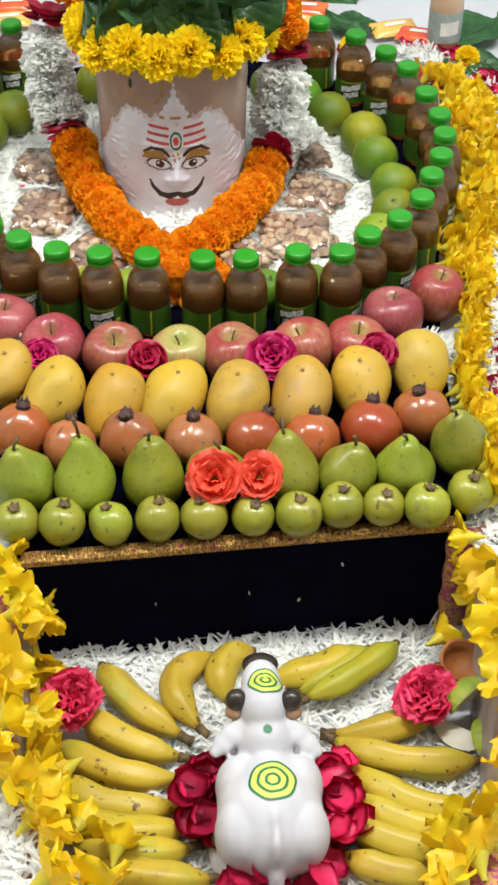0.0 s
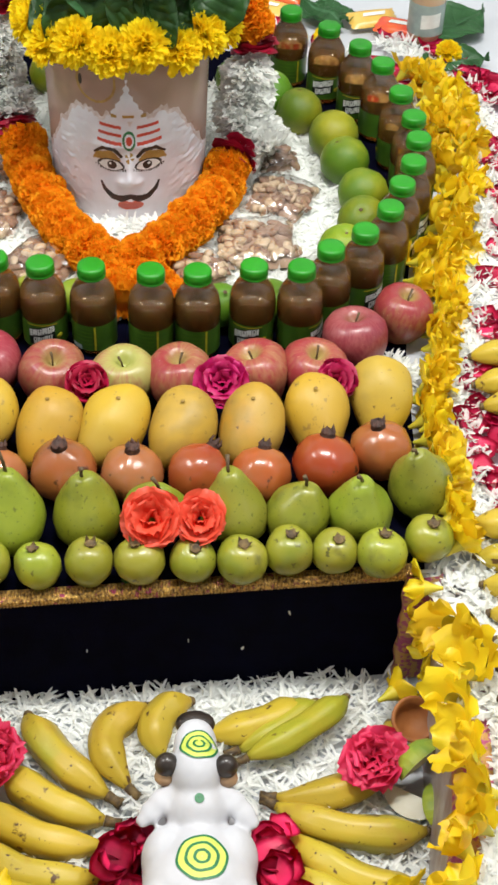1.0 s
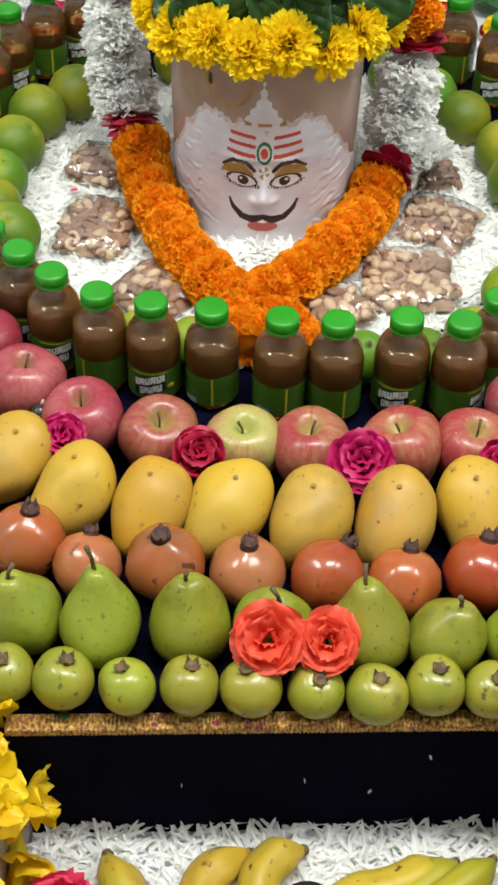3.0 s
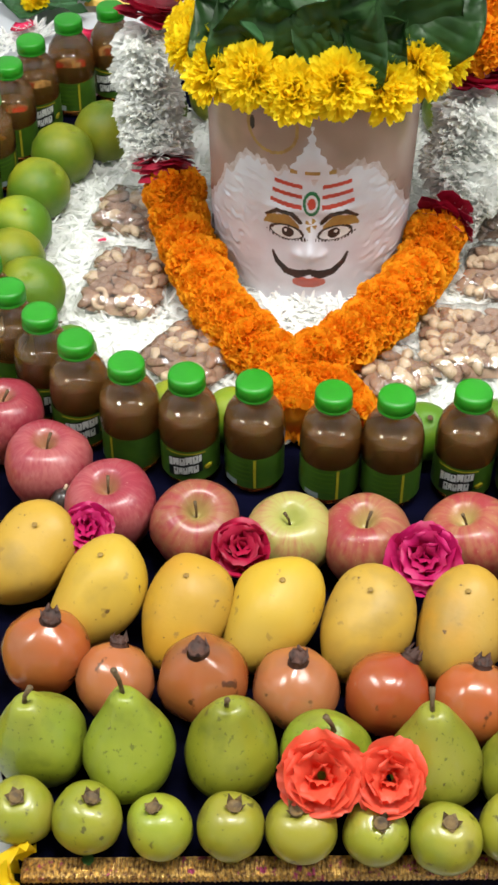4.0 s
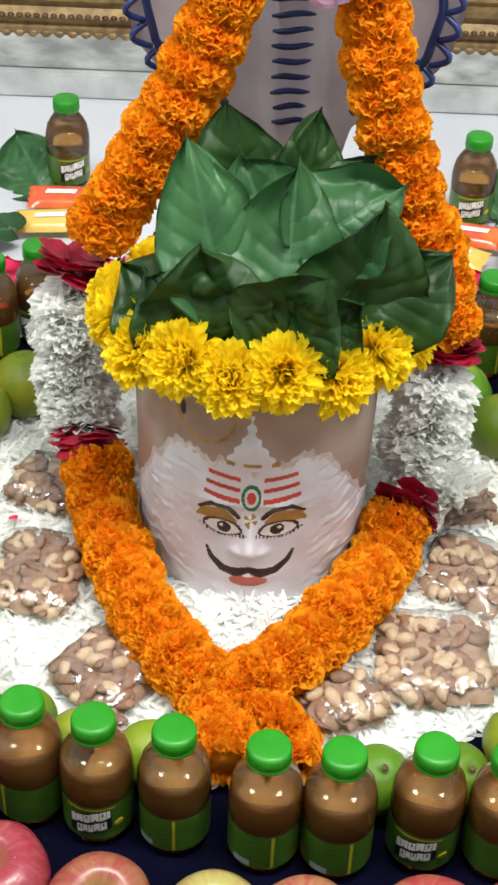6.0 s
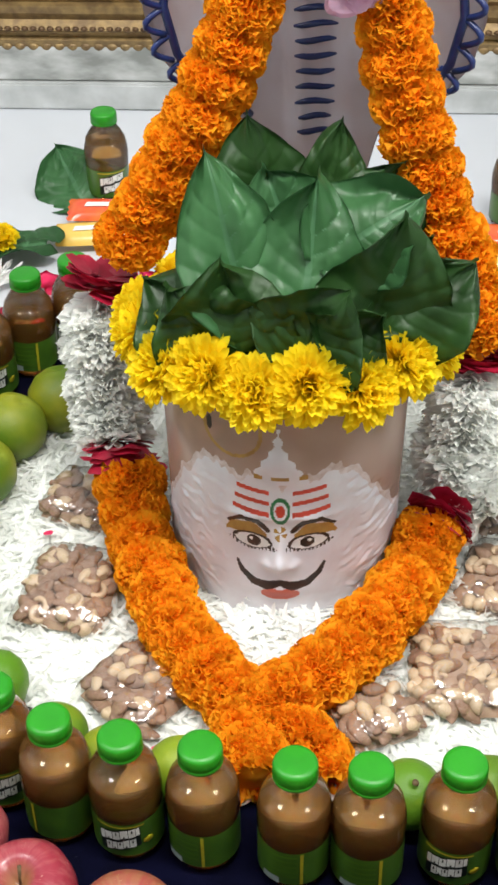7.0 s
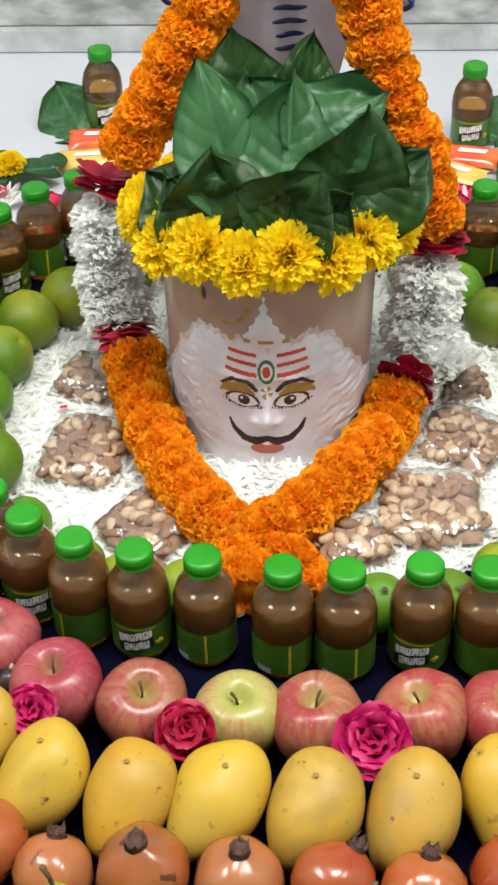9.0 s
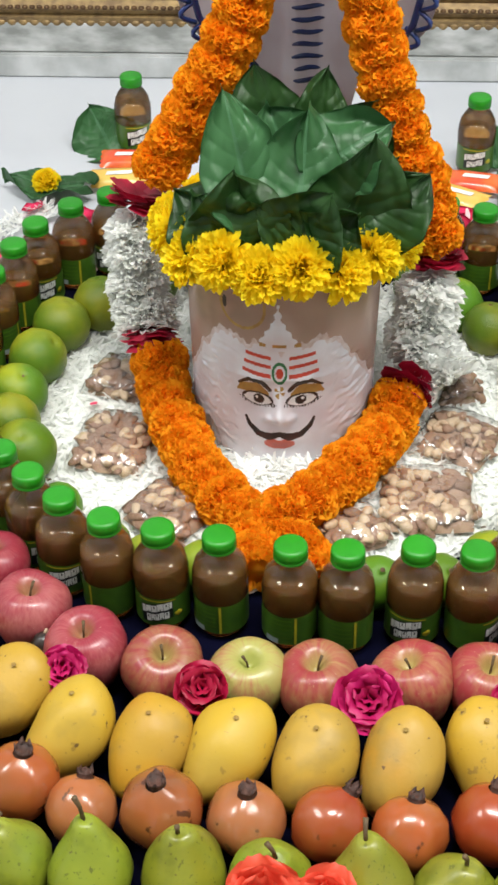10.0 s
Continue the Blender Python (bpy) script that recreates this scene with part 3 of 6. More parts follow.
RING_C, RING_R = Vector((0.005, 0.088, 0)), 0.388
bottle = make_bottle()
bottle_at = [(-0.255, -0.211), (-0.213, -0.247), (-0.158, -0.274), (-0.100, -0.284), (-0.038, -0.288), (0.034, -0.297), (0.092, -0.297), (0.160, -0.283), (0.222, -0.284),
             (0.259, -0.243), (0.304, -0.204), (0.341, -0.148), (0.362, -0.091), (0.383, -0.037), (0.397, 0.024), (0.397, 0.082), (0.384, 0.149), (0.363, 0.232), (0.332, 0.287),
             (0.288, 0.345), (0.233, 0.394), (0.181, 0.411), (-0.278, 0.387), (-0.328, 0.351), (-0.361, 0.299), (-0.380, 0.240), (-0.392, 0.175), (-0.396, 0.110),
             (-0.392, 0.045), (-0.378, -0.020), (-0.356, -0.080), (-0.326, -0.135), (-0.292, -0.178)]
spins = {1: 12, 2: 120, 3: -2, 4: 158, 5: 170, 6: 176, 7: -14, 8: 60, 9: 120, 10: 14, 11: 150, 12: 40, 0: 40}
for i, (x, y) in enumerate(bottle_at):
    spin = spins.get(i, RNG.choice((-40, -10, 20, 150, 200)))
    m = pose(x, y, 0.001, RNG.uniform(-1, 1), RNG.uniform(-1, 1), spin + (30 if i > 9 else 0))
    if i:
        copy_thing(bottle, m)
    else:
        bottle.matrix_world = m
for x, y, spin in ((-0.316, 0.756, 24), (0.227, 0.734, -2)):
    b = copy_thing(bottle, pose(x, y, 0.0, 0, 0, spin))
    tagged(b, "single cumin drink bottle standing behind the ring", group="bottles behind the ring")


# ---- fruit ----
def fruit(name, label, group, skin_bm, skin, extra=(), m=None, noise_amount=0.0012, seed=0):
    root = thing(name, label, name, group)
    me = finish(skin_bm, name + "_body", skin)
    lump(me, noise_amount, 22, seed)
    ob = new("skin", me)
    ob.parent = root
    for nm, bm, mm in extra:
        part(nm, bm, mm, root)
    if m is not None:
        root.matrix_world = m
    return root


def apple_bm(k=1.0):
    prof = [(0, -0.026), (0.008, -0.031), (0.016, -0.0335), (0.024, -0.030), (0.031, -0.018), (0.0365, -0.002), (0.0375, 0.010), (0.035, 0.021), (0.028, 0.030), (0.019, 0.0335),
            (0.0125, 0.0315), (0.008, 0.027), (0.004, 0.0205), (0, 0.0180)]
    return lathe([(r * k, z * k) for r, z in prof], 36, lambda a, z: 1 + 0.02 * math.cos(5 * a + 1) * (1 if z < 0 else 0.5))


def stalk_bm(z0, length, r=0.0012, bend=0.005):
    return tube([(0, 0, z0), (bend * 0.3, 0, z0 + length * 0.5), (bend, 0, z0 + length)], [r, r * 0.9, r * 1.3], 7)


GROUP_APPLES = "row of apples before the bottles"
apples = [((-0.285, -0.275), M_APPLE_DARK, 1.0, "dark red apple", (-6, 4, 0)), ((-0.229, -0.333), M_APPLE_DARK, 1.02, "dark red apple", (-4, 0, 40)), ((-0.161, -0.380), M_APPLE_DARK, 1.02, "dusky pink apple", (4, -4, 80)),
          ((-0.083, -0.396), M_APPLE, 1.02, "pink apple with a yellow shoulder", (14, 8, 130)), ((0.003, -0.399), M_APPLE_GREEN, 0.98, "pale green apple streaked with red", (6, 2, 200)),
          ((0.073, -0.402), M_APPLE, 1.02, "pink-red apple", (-2, -6, 20)), ((0.165, -0.390), M_APPLE, 1.02, "pink and yellow apple", (-4, -14, 260)), ((0.234, -0.384), M_APPLE, 1.0, "pink-red apple", (2, 6, 90)),
          ((0.290, -0.322), M_APPLE_DARK, 1.02, "dark red apple with a torn tag", (-8, -6, 10)), ((0.355, -0.263), M_APPLE, 0.94, "rosy apple", (0, 10, 60))]
for i, ((x, y), skin, k, text, (rx, ry, rz)) in enumerate(apples):
    k *= 1.08
    fruit("apple", text + " resting on dark velvet", GROUP_APPLES, apple_bm(k), skin, [("stalk", stalk_bm(0.017 * k, 0.021, 0.0013, 0.006), M_STALK)],
          pose(x, y, 0.0345 * k, rx, ry, 0) @ pose(0, 0, 0, 0, 0, rz), 0.003, i * 3.1)


def mango_bm():
    bm = bmesh.new()
    bmesh.ops.create_uvsphere(bm, u_segments=36, v_segments=24, radius=1)
    for v in bm.verts:
        x, y, z = v.co
        v.co = Vector((0.0385 * x * (1 + 0.15 * y), 0.0540 * y, 0.033 * z * (1 - 0.06 * y) + 0.004 * y * y))
        v.co.x += 0.010 * (y * y) * (-1 if y < 0 else 0.3)
    return bm


mangoes = [(-0.223, -0.448, -20, 6), (-0.155, -0.485, -30, 4), (-0.077, -0.497, -8, 5), (-0.003, -0.495, -16, 6), (0.076, -0.498, -14, 6), (0.157, -0.494, -12, 5), (0.235, -0.471, 14, 8),
           (0.313, -0.438, 8, 12)]
for i, (x, y, turn, tip) in enumerate(mangoes):
    fruit("mango", "ripe yellow mango with brown freckles on velvet", "row of mangoes", mango_bm(), M_MANGO,
          [("stem_scar", lathe([(0.0026, 0), (0.0018, 0.0006), (0.0008, 0.0002), (0, 0.0003)], 10), M_MANGO_SCAR)],
          pose(x, y, 0.043, 30 + tip, RNG.uniform(-8, 8), turn) @ Matrix.Diagonal((1, 0.93 + 0.1 * math.sin(i * 1.7) ** 2, 1.05, 1)), 0.0045, i * 5.3)
for ob in scene.objects:
    if ob.name.startswith("stem_scar"):
        ob.matrix_local = pose(0.001, 0.030, 0.0290, -38, 0, 0)


def pom_bm(k=1.0):
    prof = [(0, -0.034), (0.012, -0.0325), (0.024, -0.025), (0.033, -0.010), (0.0355, 0.004), (0.032, 0.018), (0.023, 0.029), (0.012, 0.0345), (0.0085, 0.036)]
    return lathe([(r * k, z * k) for r, z in prof], 36, lambda a, z: 1 + 0.022 * math.cos(6 * a) + 0.01 * math.cos(3 * a + 1))


def crown_bm(k=1.0, tall=0.012):
    bm = lathe([(0.0085 * k, 0.034 * k), (0.0072 * k, 0.039 * k), (0.0080 * k, 0.0415 * k), (0.006 * k, 0.0400 * k), (0, 0.037 * k)], 24)
    for j in range(6):
        a = math.pi / 3 * j
        ca, sa = math.cos(a), math.sin(a)
        base = [Vector((0.0076 * ca - s * 0.0040 * sa, 0.0076 * sa + s * 0.0040 * ca, 0.040)) * k for s in (-1, 1)]
        tip = Vector((0.0070 * ca + RNG.uniform(-0.003, 0.003), 0.0070 * sa + RNG.uniform(-0.003, 0.003), 0.041 + tall * RNG.uniform(0.3, 1.1))) * k
        inner = Vector((0.0055 * ca, 0.0055 * sa, 0.040)) * k
        vs = [bm.verts.new(p) for p in (base[0], base[1], tip, inner)]
        for f in ((0, 1, 2), (1, 3, 2), (3, 0, 2)):
            bm.faces.new([vs[q] for q in f])
    return bm


poms = [(-0.191, -0.547, 1.02, M_POM, -8, 10), (-0.129, -0.568, 0.90, M_POM_TAN, -30, 4), (-0.056, -0.563, 1.05, M_POM, 2, -4), (0.020, -0.565, 0.98, M_POM_TAN, -6, 2),
        (0.094, -0.562, 0.98, M_POM_RED, -30, 34), (0.166, -0.564, 0.94, M_POM, -26, 6), (0.239, -0.549, 1.02, M_POM_RED, -22, 4), (0.306, -0.521, 1.0, M_POM, -4, -10)]
for i, (x, y, k, skin, rx, ry) in enumerate(poms):
    k *= 1.04
    fruit("pomegranate", "glossy orange-red pomegranate with a dry crown", "row of pomegranates", pom_bm(k), skin, [("crown", crown_bm(k, 0.008), M_POM_CROWN)],
          pose(x, y, 0.034 * k, rx, ry, 0) @ pose(0, 0, 0, 0, 0, i * 47), 0.003, i * 2.7)


def pear_bm(k=1.0, tall=1.0):
    prof = [(0, -0.030), (0.010, -0.0325), (0.022, -0.030), (0.032, -0.018), (0.0350, -0.003), (0.0325, 0.012), (0.026, 0.025 * tall), (0.0185, 0.037 * tall), (0.0135, 0.046 * tall), (0.009, 0.052 * tall),
            (0.004, 0.0535 * tall), (0, 0.0515 * tall)]
    return lathe([(r * k, z * k) for r, z in prof], 36, lambda a, z: 1 + 0.025 * math.cos(2 * a + 0.6) + 0.012 * math.cos(5 * a))


pears = [(-0.179, -0.629, 1.0, 0.90), (-0.106, -0.635, 1.0, 1.10), (-0.027, -0.628, 1.06, 0.95), (0.049, -0.622, 0.97, 0.80), (0.134, -0.621, 1.02, 0.95), (0.205, -0.621, 0.97, 0.78), (0.275, -0.617, 1.0, 0.85),
         (0.346, -0.575, 1.0, 1.05)]
for i, (x, y, k, tall) in enumerate(pears, 1):
    k *= 1.07
    fruit("pear", "green pear with fine freckles and a brown stalk", "row of pears", pear_bm(k, tall), M_PEAR,
          [("stalk", stalk_bm(0.050 * k * tall, 0.032 if i == 2 else 0.018, 0.0021, 0.010), M_STALK)],
          pose(x, y, 0.0325 * k, RNG.uniform(-8, 10), RNG.uniform(-12, 12), RNG.uniform(0, 360)), 0.0055, i * 4.1)


def guava_bm(k=1.0):
    prof = [(0, -0.026), (0.009, -0.0252), (0.018, -0.019), (0.0255, -0.006), (0.0262, 0.004), (0.0235, 0.014), (0.017, 0.0215), (0.009, 0.0252), (0.005, 0.0245), (0, 0.0235)]
    return lathe([(r * k, z * k) for r, z in prof], 32, lambda a, z: 1 + 0.012 * math.cos(3 * a + 0.4))


def calyx_bm(k=1.0):
    bm = lathe([(0.0052 * k, 0.0240 * k), (0.0056 * k, 0.0272 * k), (0.004 * k, 0.0262 * k), (0, 0.0245 * k)], 12)
    for j in range(5):
        a = math.tau * j / 5 + 0.3
        p = Vector((math.cos(a), math.sin(a), 0))
        q = Vector((-p.y, p.x, 0))
        up = Vector((0, 0, RNG.uniform(0.0265, 0.034)))
        vs = [bm.verts.new(v * k) for v in (p * 0.005 - q * 0.0034 + Vector((0, 0, 0.0260)), p * 0.005 + q * 0.0034 + Vector((0, 0, 0.0260)), p * 0.0082 + up)]
        bm.faces.new(vs)
    return bm


guavas = [(-0.183, -0.695), (-0.131, -0.697), (-0.075, -0.698), (-0.020, -0.694), (0.034, -0.691), (0.090, -0.687), (0.143, -0.688), (0.194, -0.674), (0.244, -0.674), (0.295, -0.678), (0.349, -0.654)]
for i, (x, y) in enumerate(guavas):
    k = 1.02 + 0.04 * math.sin(i * 2.2)
    fruit("guava", "small round green guava with a dark calyx", "row of guavas along the edge", guava_bm(k), M_GUAVA, [("calyx", calyx_bm(k), M_BANANA_TIP)],
          pose(x, y + 0.002, 0.0265 * k, RNG.uniform(-18, 4), RNG.uniform(-10, 10), RNG.uniform(0, 360)), 0.0022, i * 1.9)


def lime_bm(k=1.0):
    prof = [(0, -0.0345), (0.012, -0.033), (0.024, -0.025), (0.033, -0.010), (0.0352, 0.002), (0.032, 0.016), (0.023, 0.0275), (0.012, 0.0335), (0.004, 0.034), (0.002, 0.0325), (0, 0.0322)]
    return lathe([(r * k, z * k) for r, z in prof], 36)


limes = [(0.150, 0.330), (0.198, 0.287), (0.243, 0.237), (0.292, 0.168), (0.304, 0.098), (0.324, 0.015), (0.319, -0.055), (0.288, -0.125), (0.240, -0.190), (0.186, -0.232), (0.122, -0.243),
         (-0.066, -0.238), (-0.124, -0.234), (-0.176, -0.214), (-0.240, -0.160), (-0.298, -0.073), (-0.328, -0.022), (-0.332, 0.040), (-0.326, 0.114), (-0.311, 0.188), (-0.268, 0.243), (-0.21, 0.300),
         (-0.14, 0.34)]
for i, (x, y) in enumerate(limes):
    fruit("sweet_lime", "green sweet lime with a yellow blush", "ring of sweet limes inside the bottles", lime_bm(RNG.uniform(1.0, 1.09) * (0.80 if y < -0.15 else 1.0)), M_SWEETLIME,
          [("stem_button", lathe([(0.003, 0), (0.0022, 0.0015), (0, 0.0018)], 8), M_STALK)], pose(x, y, 0.030 if y < -0.15 else 0.036, RNG.uniform(-40, 10), RNG.uniform(-30, 30), RNG.uniform(0, 360)), 0.001, i * 1.3)
for ob in scene.objects:
    if ob.name.startswith("stem_button"):
        ob.location.z = 0.0325


# ---- bananas in the basin ----
def banana(a, b, bulge, z=-0.150, r=0.0192, skin=M_BANANA, flip=1):
    """From tip a to stem end b, bowed sideways."""
    root = thing("banana", "ripe yellow banana with brown marks in the basin", "banana", "bananas fanned round the bull")
    a, b = Vector((*a, z)), Vector((*b, z))
    mid = (a + b) / 2 + (b - a).cross(Vector((0, 0, 1))).normalized() * bulge + Vector((0, 0, 0.012))
    pts, radii, n = [], [], 22
    for i in range(n + 1):
        t = i / n
        p = a * (1 - t) ** 2 + mid * 2 * t * (1 - t) + b * t * t
        pts.append(p)
        e = min(t / 0.24, (1 - t) / 0.34, 1.0)
        radii.append(r * (0.26 + 0.74 * math.sin(e * math.pi / 2)) * (1 + 0.03 * math.sin(t * 9)))
    body = tube(pts, radii, 15)
    for k, v in enumerate(body.verts):
        ring = pts[min(k // 15, n)]
        v.co = ring + (v.co - ring) * (1 + 0.105 * math.cos(5 * math.tau * (k % 15) / 15))
    me = lump(finish(body, "peel", skin), 0.0015, 30, a.x * 40)
    ob = new("peel", me)
    ob.parent = root
    d0, d1 = (pts[0] - pts[1]).normalized(), (pts[-1] - pts[-2]).normalized()
    part("blossom_tip", tube([pts[0], pts[0] + d0 * 0.005], [r * 0.33, r * 0.22], 8), M_BANANA_TIP, root)
    part("stem", tube([pts[-1], pts[-1] + d1 * 0.010, pts[-1] + d1 * 0.018], [r * 0.34, r * 0.28, r * 0.36], 8), M_BANANA_TIP, root)


for a, b, bulge in (((-0.091, -0.759), (0.002, -0.863), 0.012),
                    ((-0.108, -0.830), (0.001, -0.894), 0.014),
                    ((-0.131, -0.873), (-0.001, -0.924), 0.020),
                    ((-0.136, -0.919), (0.003, -0.960), 0.024),
                    ((-0.137, -0.957), (0.011, -0.987), 0.026),
                    ((-0.111, -1.004), (0.012, -1.014), 0.018),
                    ((-0.088, -1.033), (0.035, -1.052), 0.012),
                    ((0.040, -0.746), (0.024, -0.852), 0.036),
                    ((0.089, -0.738), (0.058, -0.815), 0.022),
                    ((0.217, -0.740), (0.110, -0.782), -0.016),
                    ((0.312, -0.768), (0.183, -0.865), -0.044),
                    ((0.339, -0.906), (0.182, -0.875), -0.020),
                    ((0.340, -0.981), (0.197, -0.911), -0.022),
                    ((0.320, -1.006), (0.191, -0.949), -0.016),
                    ((0.287, -1.027), (0.185, -0.983), -0.012),
                    ((0.271, -1.058), (0.182, -1.026), -0.010)):
    banana(a, b, bulge * 1.9, z=-0.152)
banana((0.264, -0.739), (0.153, -0.821), -0.020, -0.142, 0.0160, M_BANANA_GREEN)
banana((0.230, -0.740), (0.144, -0.804), -0.016, -0.150, 0.0165, M_BANANA_GREEN)


# ---- lingam with painted features ----
LING = Vector((-0.0085, 0.070, 0.0))
LING_R = 0.1075


def stroke(x, z, pts, width):
    """Whether (x, z) lies within a tapering stroke along pts."""
    for (x0, z0, w0), (x1, z1, w1) in zip(pts, pts[1:]):
        dx, dz = x1 - x0, z1 - z0
        t = max(0.0, min(1.0, ((x - x0) * dx + (z - z0) * dz) / (dx * dx + dz * dz)))
        if math.hypot(x - x0 - t * dx, z - z0 - t * dz) < width * (w0 + (w1 - w0) * t):
            return True
    return False


MOUSTACHE = [(0.0, 0.0640, 0.75), (0.012, 0.0600, 1.15), (0.024, 0.0625, 1.0), (0.034, 0.0730, 0.7), (0.0385, 0.0850, 0.35)]
BROW = [(0.011, 0.1270, 0.7), (0.020, 0.1380, 1.0), (0.034, 0.1400, 0.9), (0.046, 0.1310, 0.4)]
LIDS = [(0.016, 0.1210, 0.9), (0.026, 0.1290, 1.5), (0.040, 0.1270, 1.3), (0.047, 0.1220, 0.4)]


def painted(x, z):
    """Which paint covers the front at a width x and a height z."""
    x, z = x - 0.006, z + 0.004
    ax = abs(x)
    if stroke(ax, z, MOUSTACHE, 0.0040):
        return 3
    if abs(math.hypot(x + 0.040, (z - 0.236) * 0.85) - 0.024) < 0.0016:
        return 4
    if ((x + 0.060) / 0.0025) ** 2 + ((z - 0.236) / 0.008) ** 2 < 1:
        return 3
    if (ax / 0.0175) ** 2 + ((z - 0.0500) / 0.0085) ** 2 < 1 and z < 0.0575 - 0.10 * abs(ax - 0.006):
        return 2
    e = ((x) / 0.0085) ** 2 + ((z - 0.152) / 0.0155) ** 2
    if e < 0.22:
        return 1
    if 0.50 < e < 1.0:
        return 5
    if e < 1.0:
        return 0
    if (ax / 0.006) ** 2 + ((z - 0.126) / 0.008) ** 2 < 1 and (int((math.atan2(z - 0.126, x) + 3.2) * 1.3) % 2):
        return 4
    if stroke(ax, z, BROW, 0.0034):
        return 3
    ex, ez = ax - 0.0245, z - 0.1135 - 0.10 * (ax - 0.0245)
    d = (ex / 0.0180) ** 2 + (ez / 0.0092) ** 2
    if d < 1.0:
        # White dot: the iris highlight, put in as paint.
        if (ex - 0.001) ** 2 + (ez - 0.0018) ** 2 < 0.0017 ** 2:
            return 7
        return 3 if d > (0.60 if ez > 0 else 0.78) or (ex + 0.001) ** 2 + ez ** 2 < 0.0064 ** 2 else 7
    if d < 1.5 and ez < -0.002 and math.sin(ex * 1900) > 0.1:
        return 3
    if stroke(ax, z, LIDS, 0.0046):
        return 4
    for k in range(3):
        zc = 0.146 + 0.0125 * k + 2.2 * ax * ax + 0.06 * ax
        if 0.010 < ax < 0.042 - 0.002 * k and abs(z - zc) < 0.0024:
            return 1
    if abs(z - 0.190 - 1.2 * ax * ax) < 0.0026 and ax < 0.030 and math.sin(ax * 420) > 0.1:
        return 4
    return 0


def lingam():
    bm = bmesh.new()
    nt, nz = 330, 300
    front = np.radians(np.linspace(-92, 92, nt))
    back = np.radians(np.linspace(92, 268, 40))[1:-1]
    angles = list(front) + list(back)
    top = 0.275
    rows = []
    for k in range(nz + 1):
        z = -0.004 + (top + 0.004) * k / nz
        ring = []
        for a in angles:
            x = LING_R * math.sin(a) - 0.006
            r = LING_R * (1 + 0.05 * z / top)
            if math.cos(a) > 0.1:
                g = lambda cx, cz, sx, sz: math.exp(-((x - cx) / sx) ** 2 - ((z - cz) / sz) ** 2)
                r += 0.011 * g(0, 0.087, 0.0085, 0.012) + 0.006 * g(0, 0.106, 0.0065, 0.018) + 0.004 * (g(0.011, 0.083, 0.006, 0.006) + g(-0.011, 0.083, 0.006, 0.006))
                r += 0.004 * g(0, 0.051, 0.020, 0.008) + 0.003 * (g(0.026, 0.138, 0.02, 0.006) + g(-0.026, 0.138, 0.02, 0.006))
                r += 0.006 * g(0, 0.205, 0.018 * max(0.1, (0.235 - z) / 0.045) + 0.004, 0.022) + 0.002 * (abs(g(0, 0.152, 0.009, 0.016)))
                swirl = noise.noise((x * 80, z * 55, 1.5)) * 0.5
                strand = math.sin(420 * (z - 0.35 * abs(x)) + 5 * noise.noise((x * 90, z * 40, 6))) * max(0.0, 0.25 + 1.3 * noise.noise((x * 130, z * 80, 9)))
                r += (0.0016 * swirl + 0.0012 * strand) * min(1, max(0, abs(x) / 0.03 - 1.4)) * min(1, max(0, (0.186 - 10.5 * max(0.0, abs(x) - 0.060) ** 1.55 - z) / 0.012))
            ring.append(bm.verts.new((LING.x + r * math.sin(a), LING.y - r * math.cos(a), z)))
        rows.append(ring)
    n = len(angles)
    for k in range(nz):
        z = -0.004 + (top + 0.004) * (k + 0.5) / nz
        for i in range(n):
            f = bm.faces.new((rows[k][i], rows[k][(i + 1) % n], rows[k + 1][(i + 1) % n], rows[k + 1][i]))
            if i < nt - 1:
                a = (angles[i] + angles[i + 1]) / 2
                x = LING_R * math.sin(a)
                # Ragged edge of the white paint, drawn along the flowers' shadow on the stone.
                limit = 0.184 - 7.5 * max(0.0, abs(x) - 0.060) ** 1.55 * 1.4 + 0.013 * noise.noise((x * 55, 0, 7)) + 0.008 * noise.noise((x * 190, z * 40, 2)) + 0.007 * math.exp(-((abs(x) - 0.056) / 0.012) ** 2)
                cone = 0.178 < z < 0.240 and abs(x - 0.004) < (0.0225 * (0.228 - z) / 0.042 if z < 0.219 else 0.0048 * (0.240 - z) / 0.021) + 0.0012 * math.sin(z * 560)
                paint = painted(x, z)
                f.material_index = paint if paint else (0 if z < limit - 0.004 or cone else 8 if z < limit + 0.004 else 6)
            else:
                f.material_index = 6
    bm.faces.new(rows[-1]).material_index = 6
    thing("stone_lingam", "pink stone pillar with a white painted relief front", "statue",
          data=finish(bm, "stone_lingam", [M_WHITE_PAINT, M_RED_PAINT, M_LIP, M_BLACK_PAINT, M_OCHRE_PAINT, M_GREEN_PAINT, M_STONE, M_EYE, M_THIN_PAINT]))


lingam()


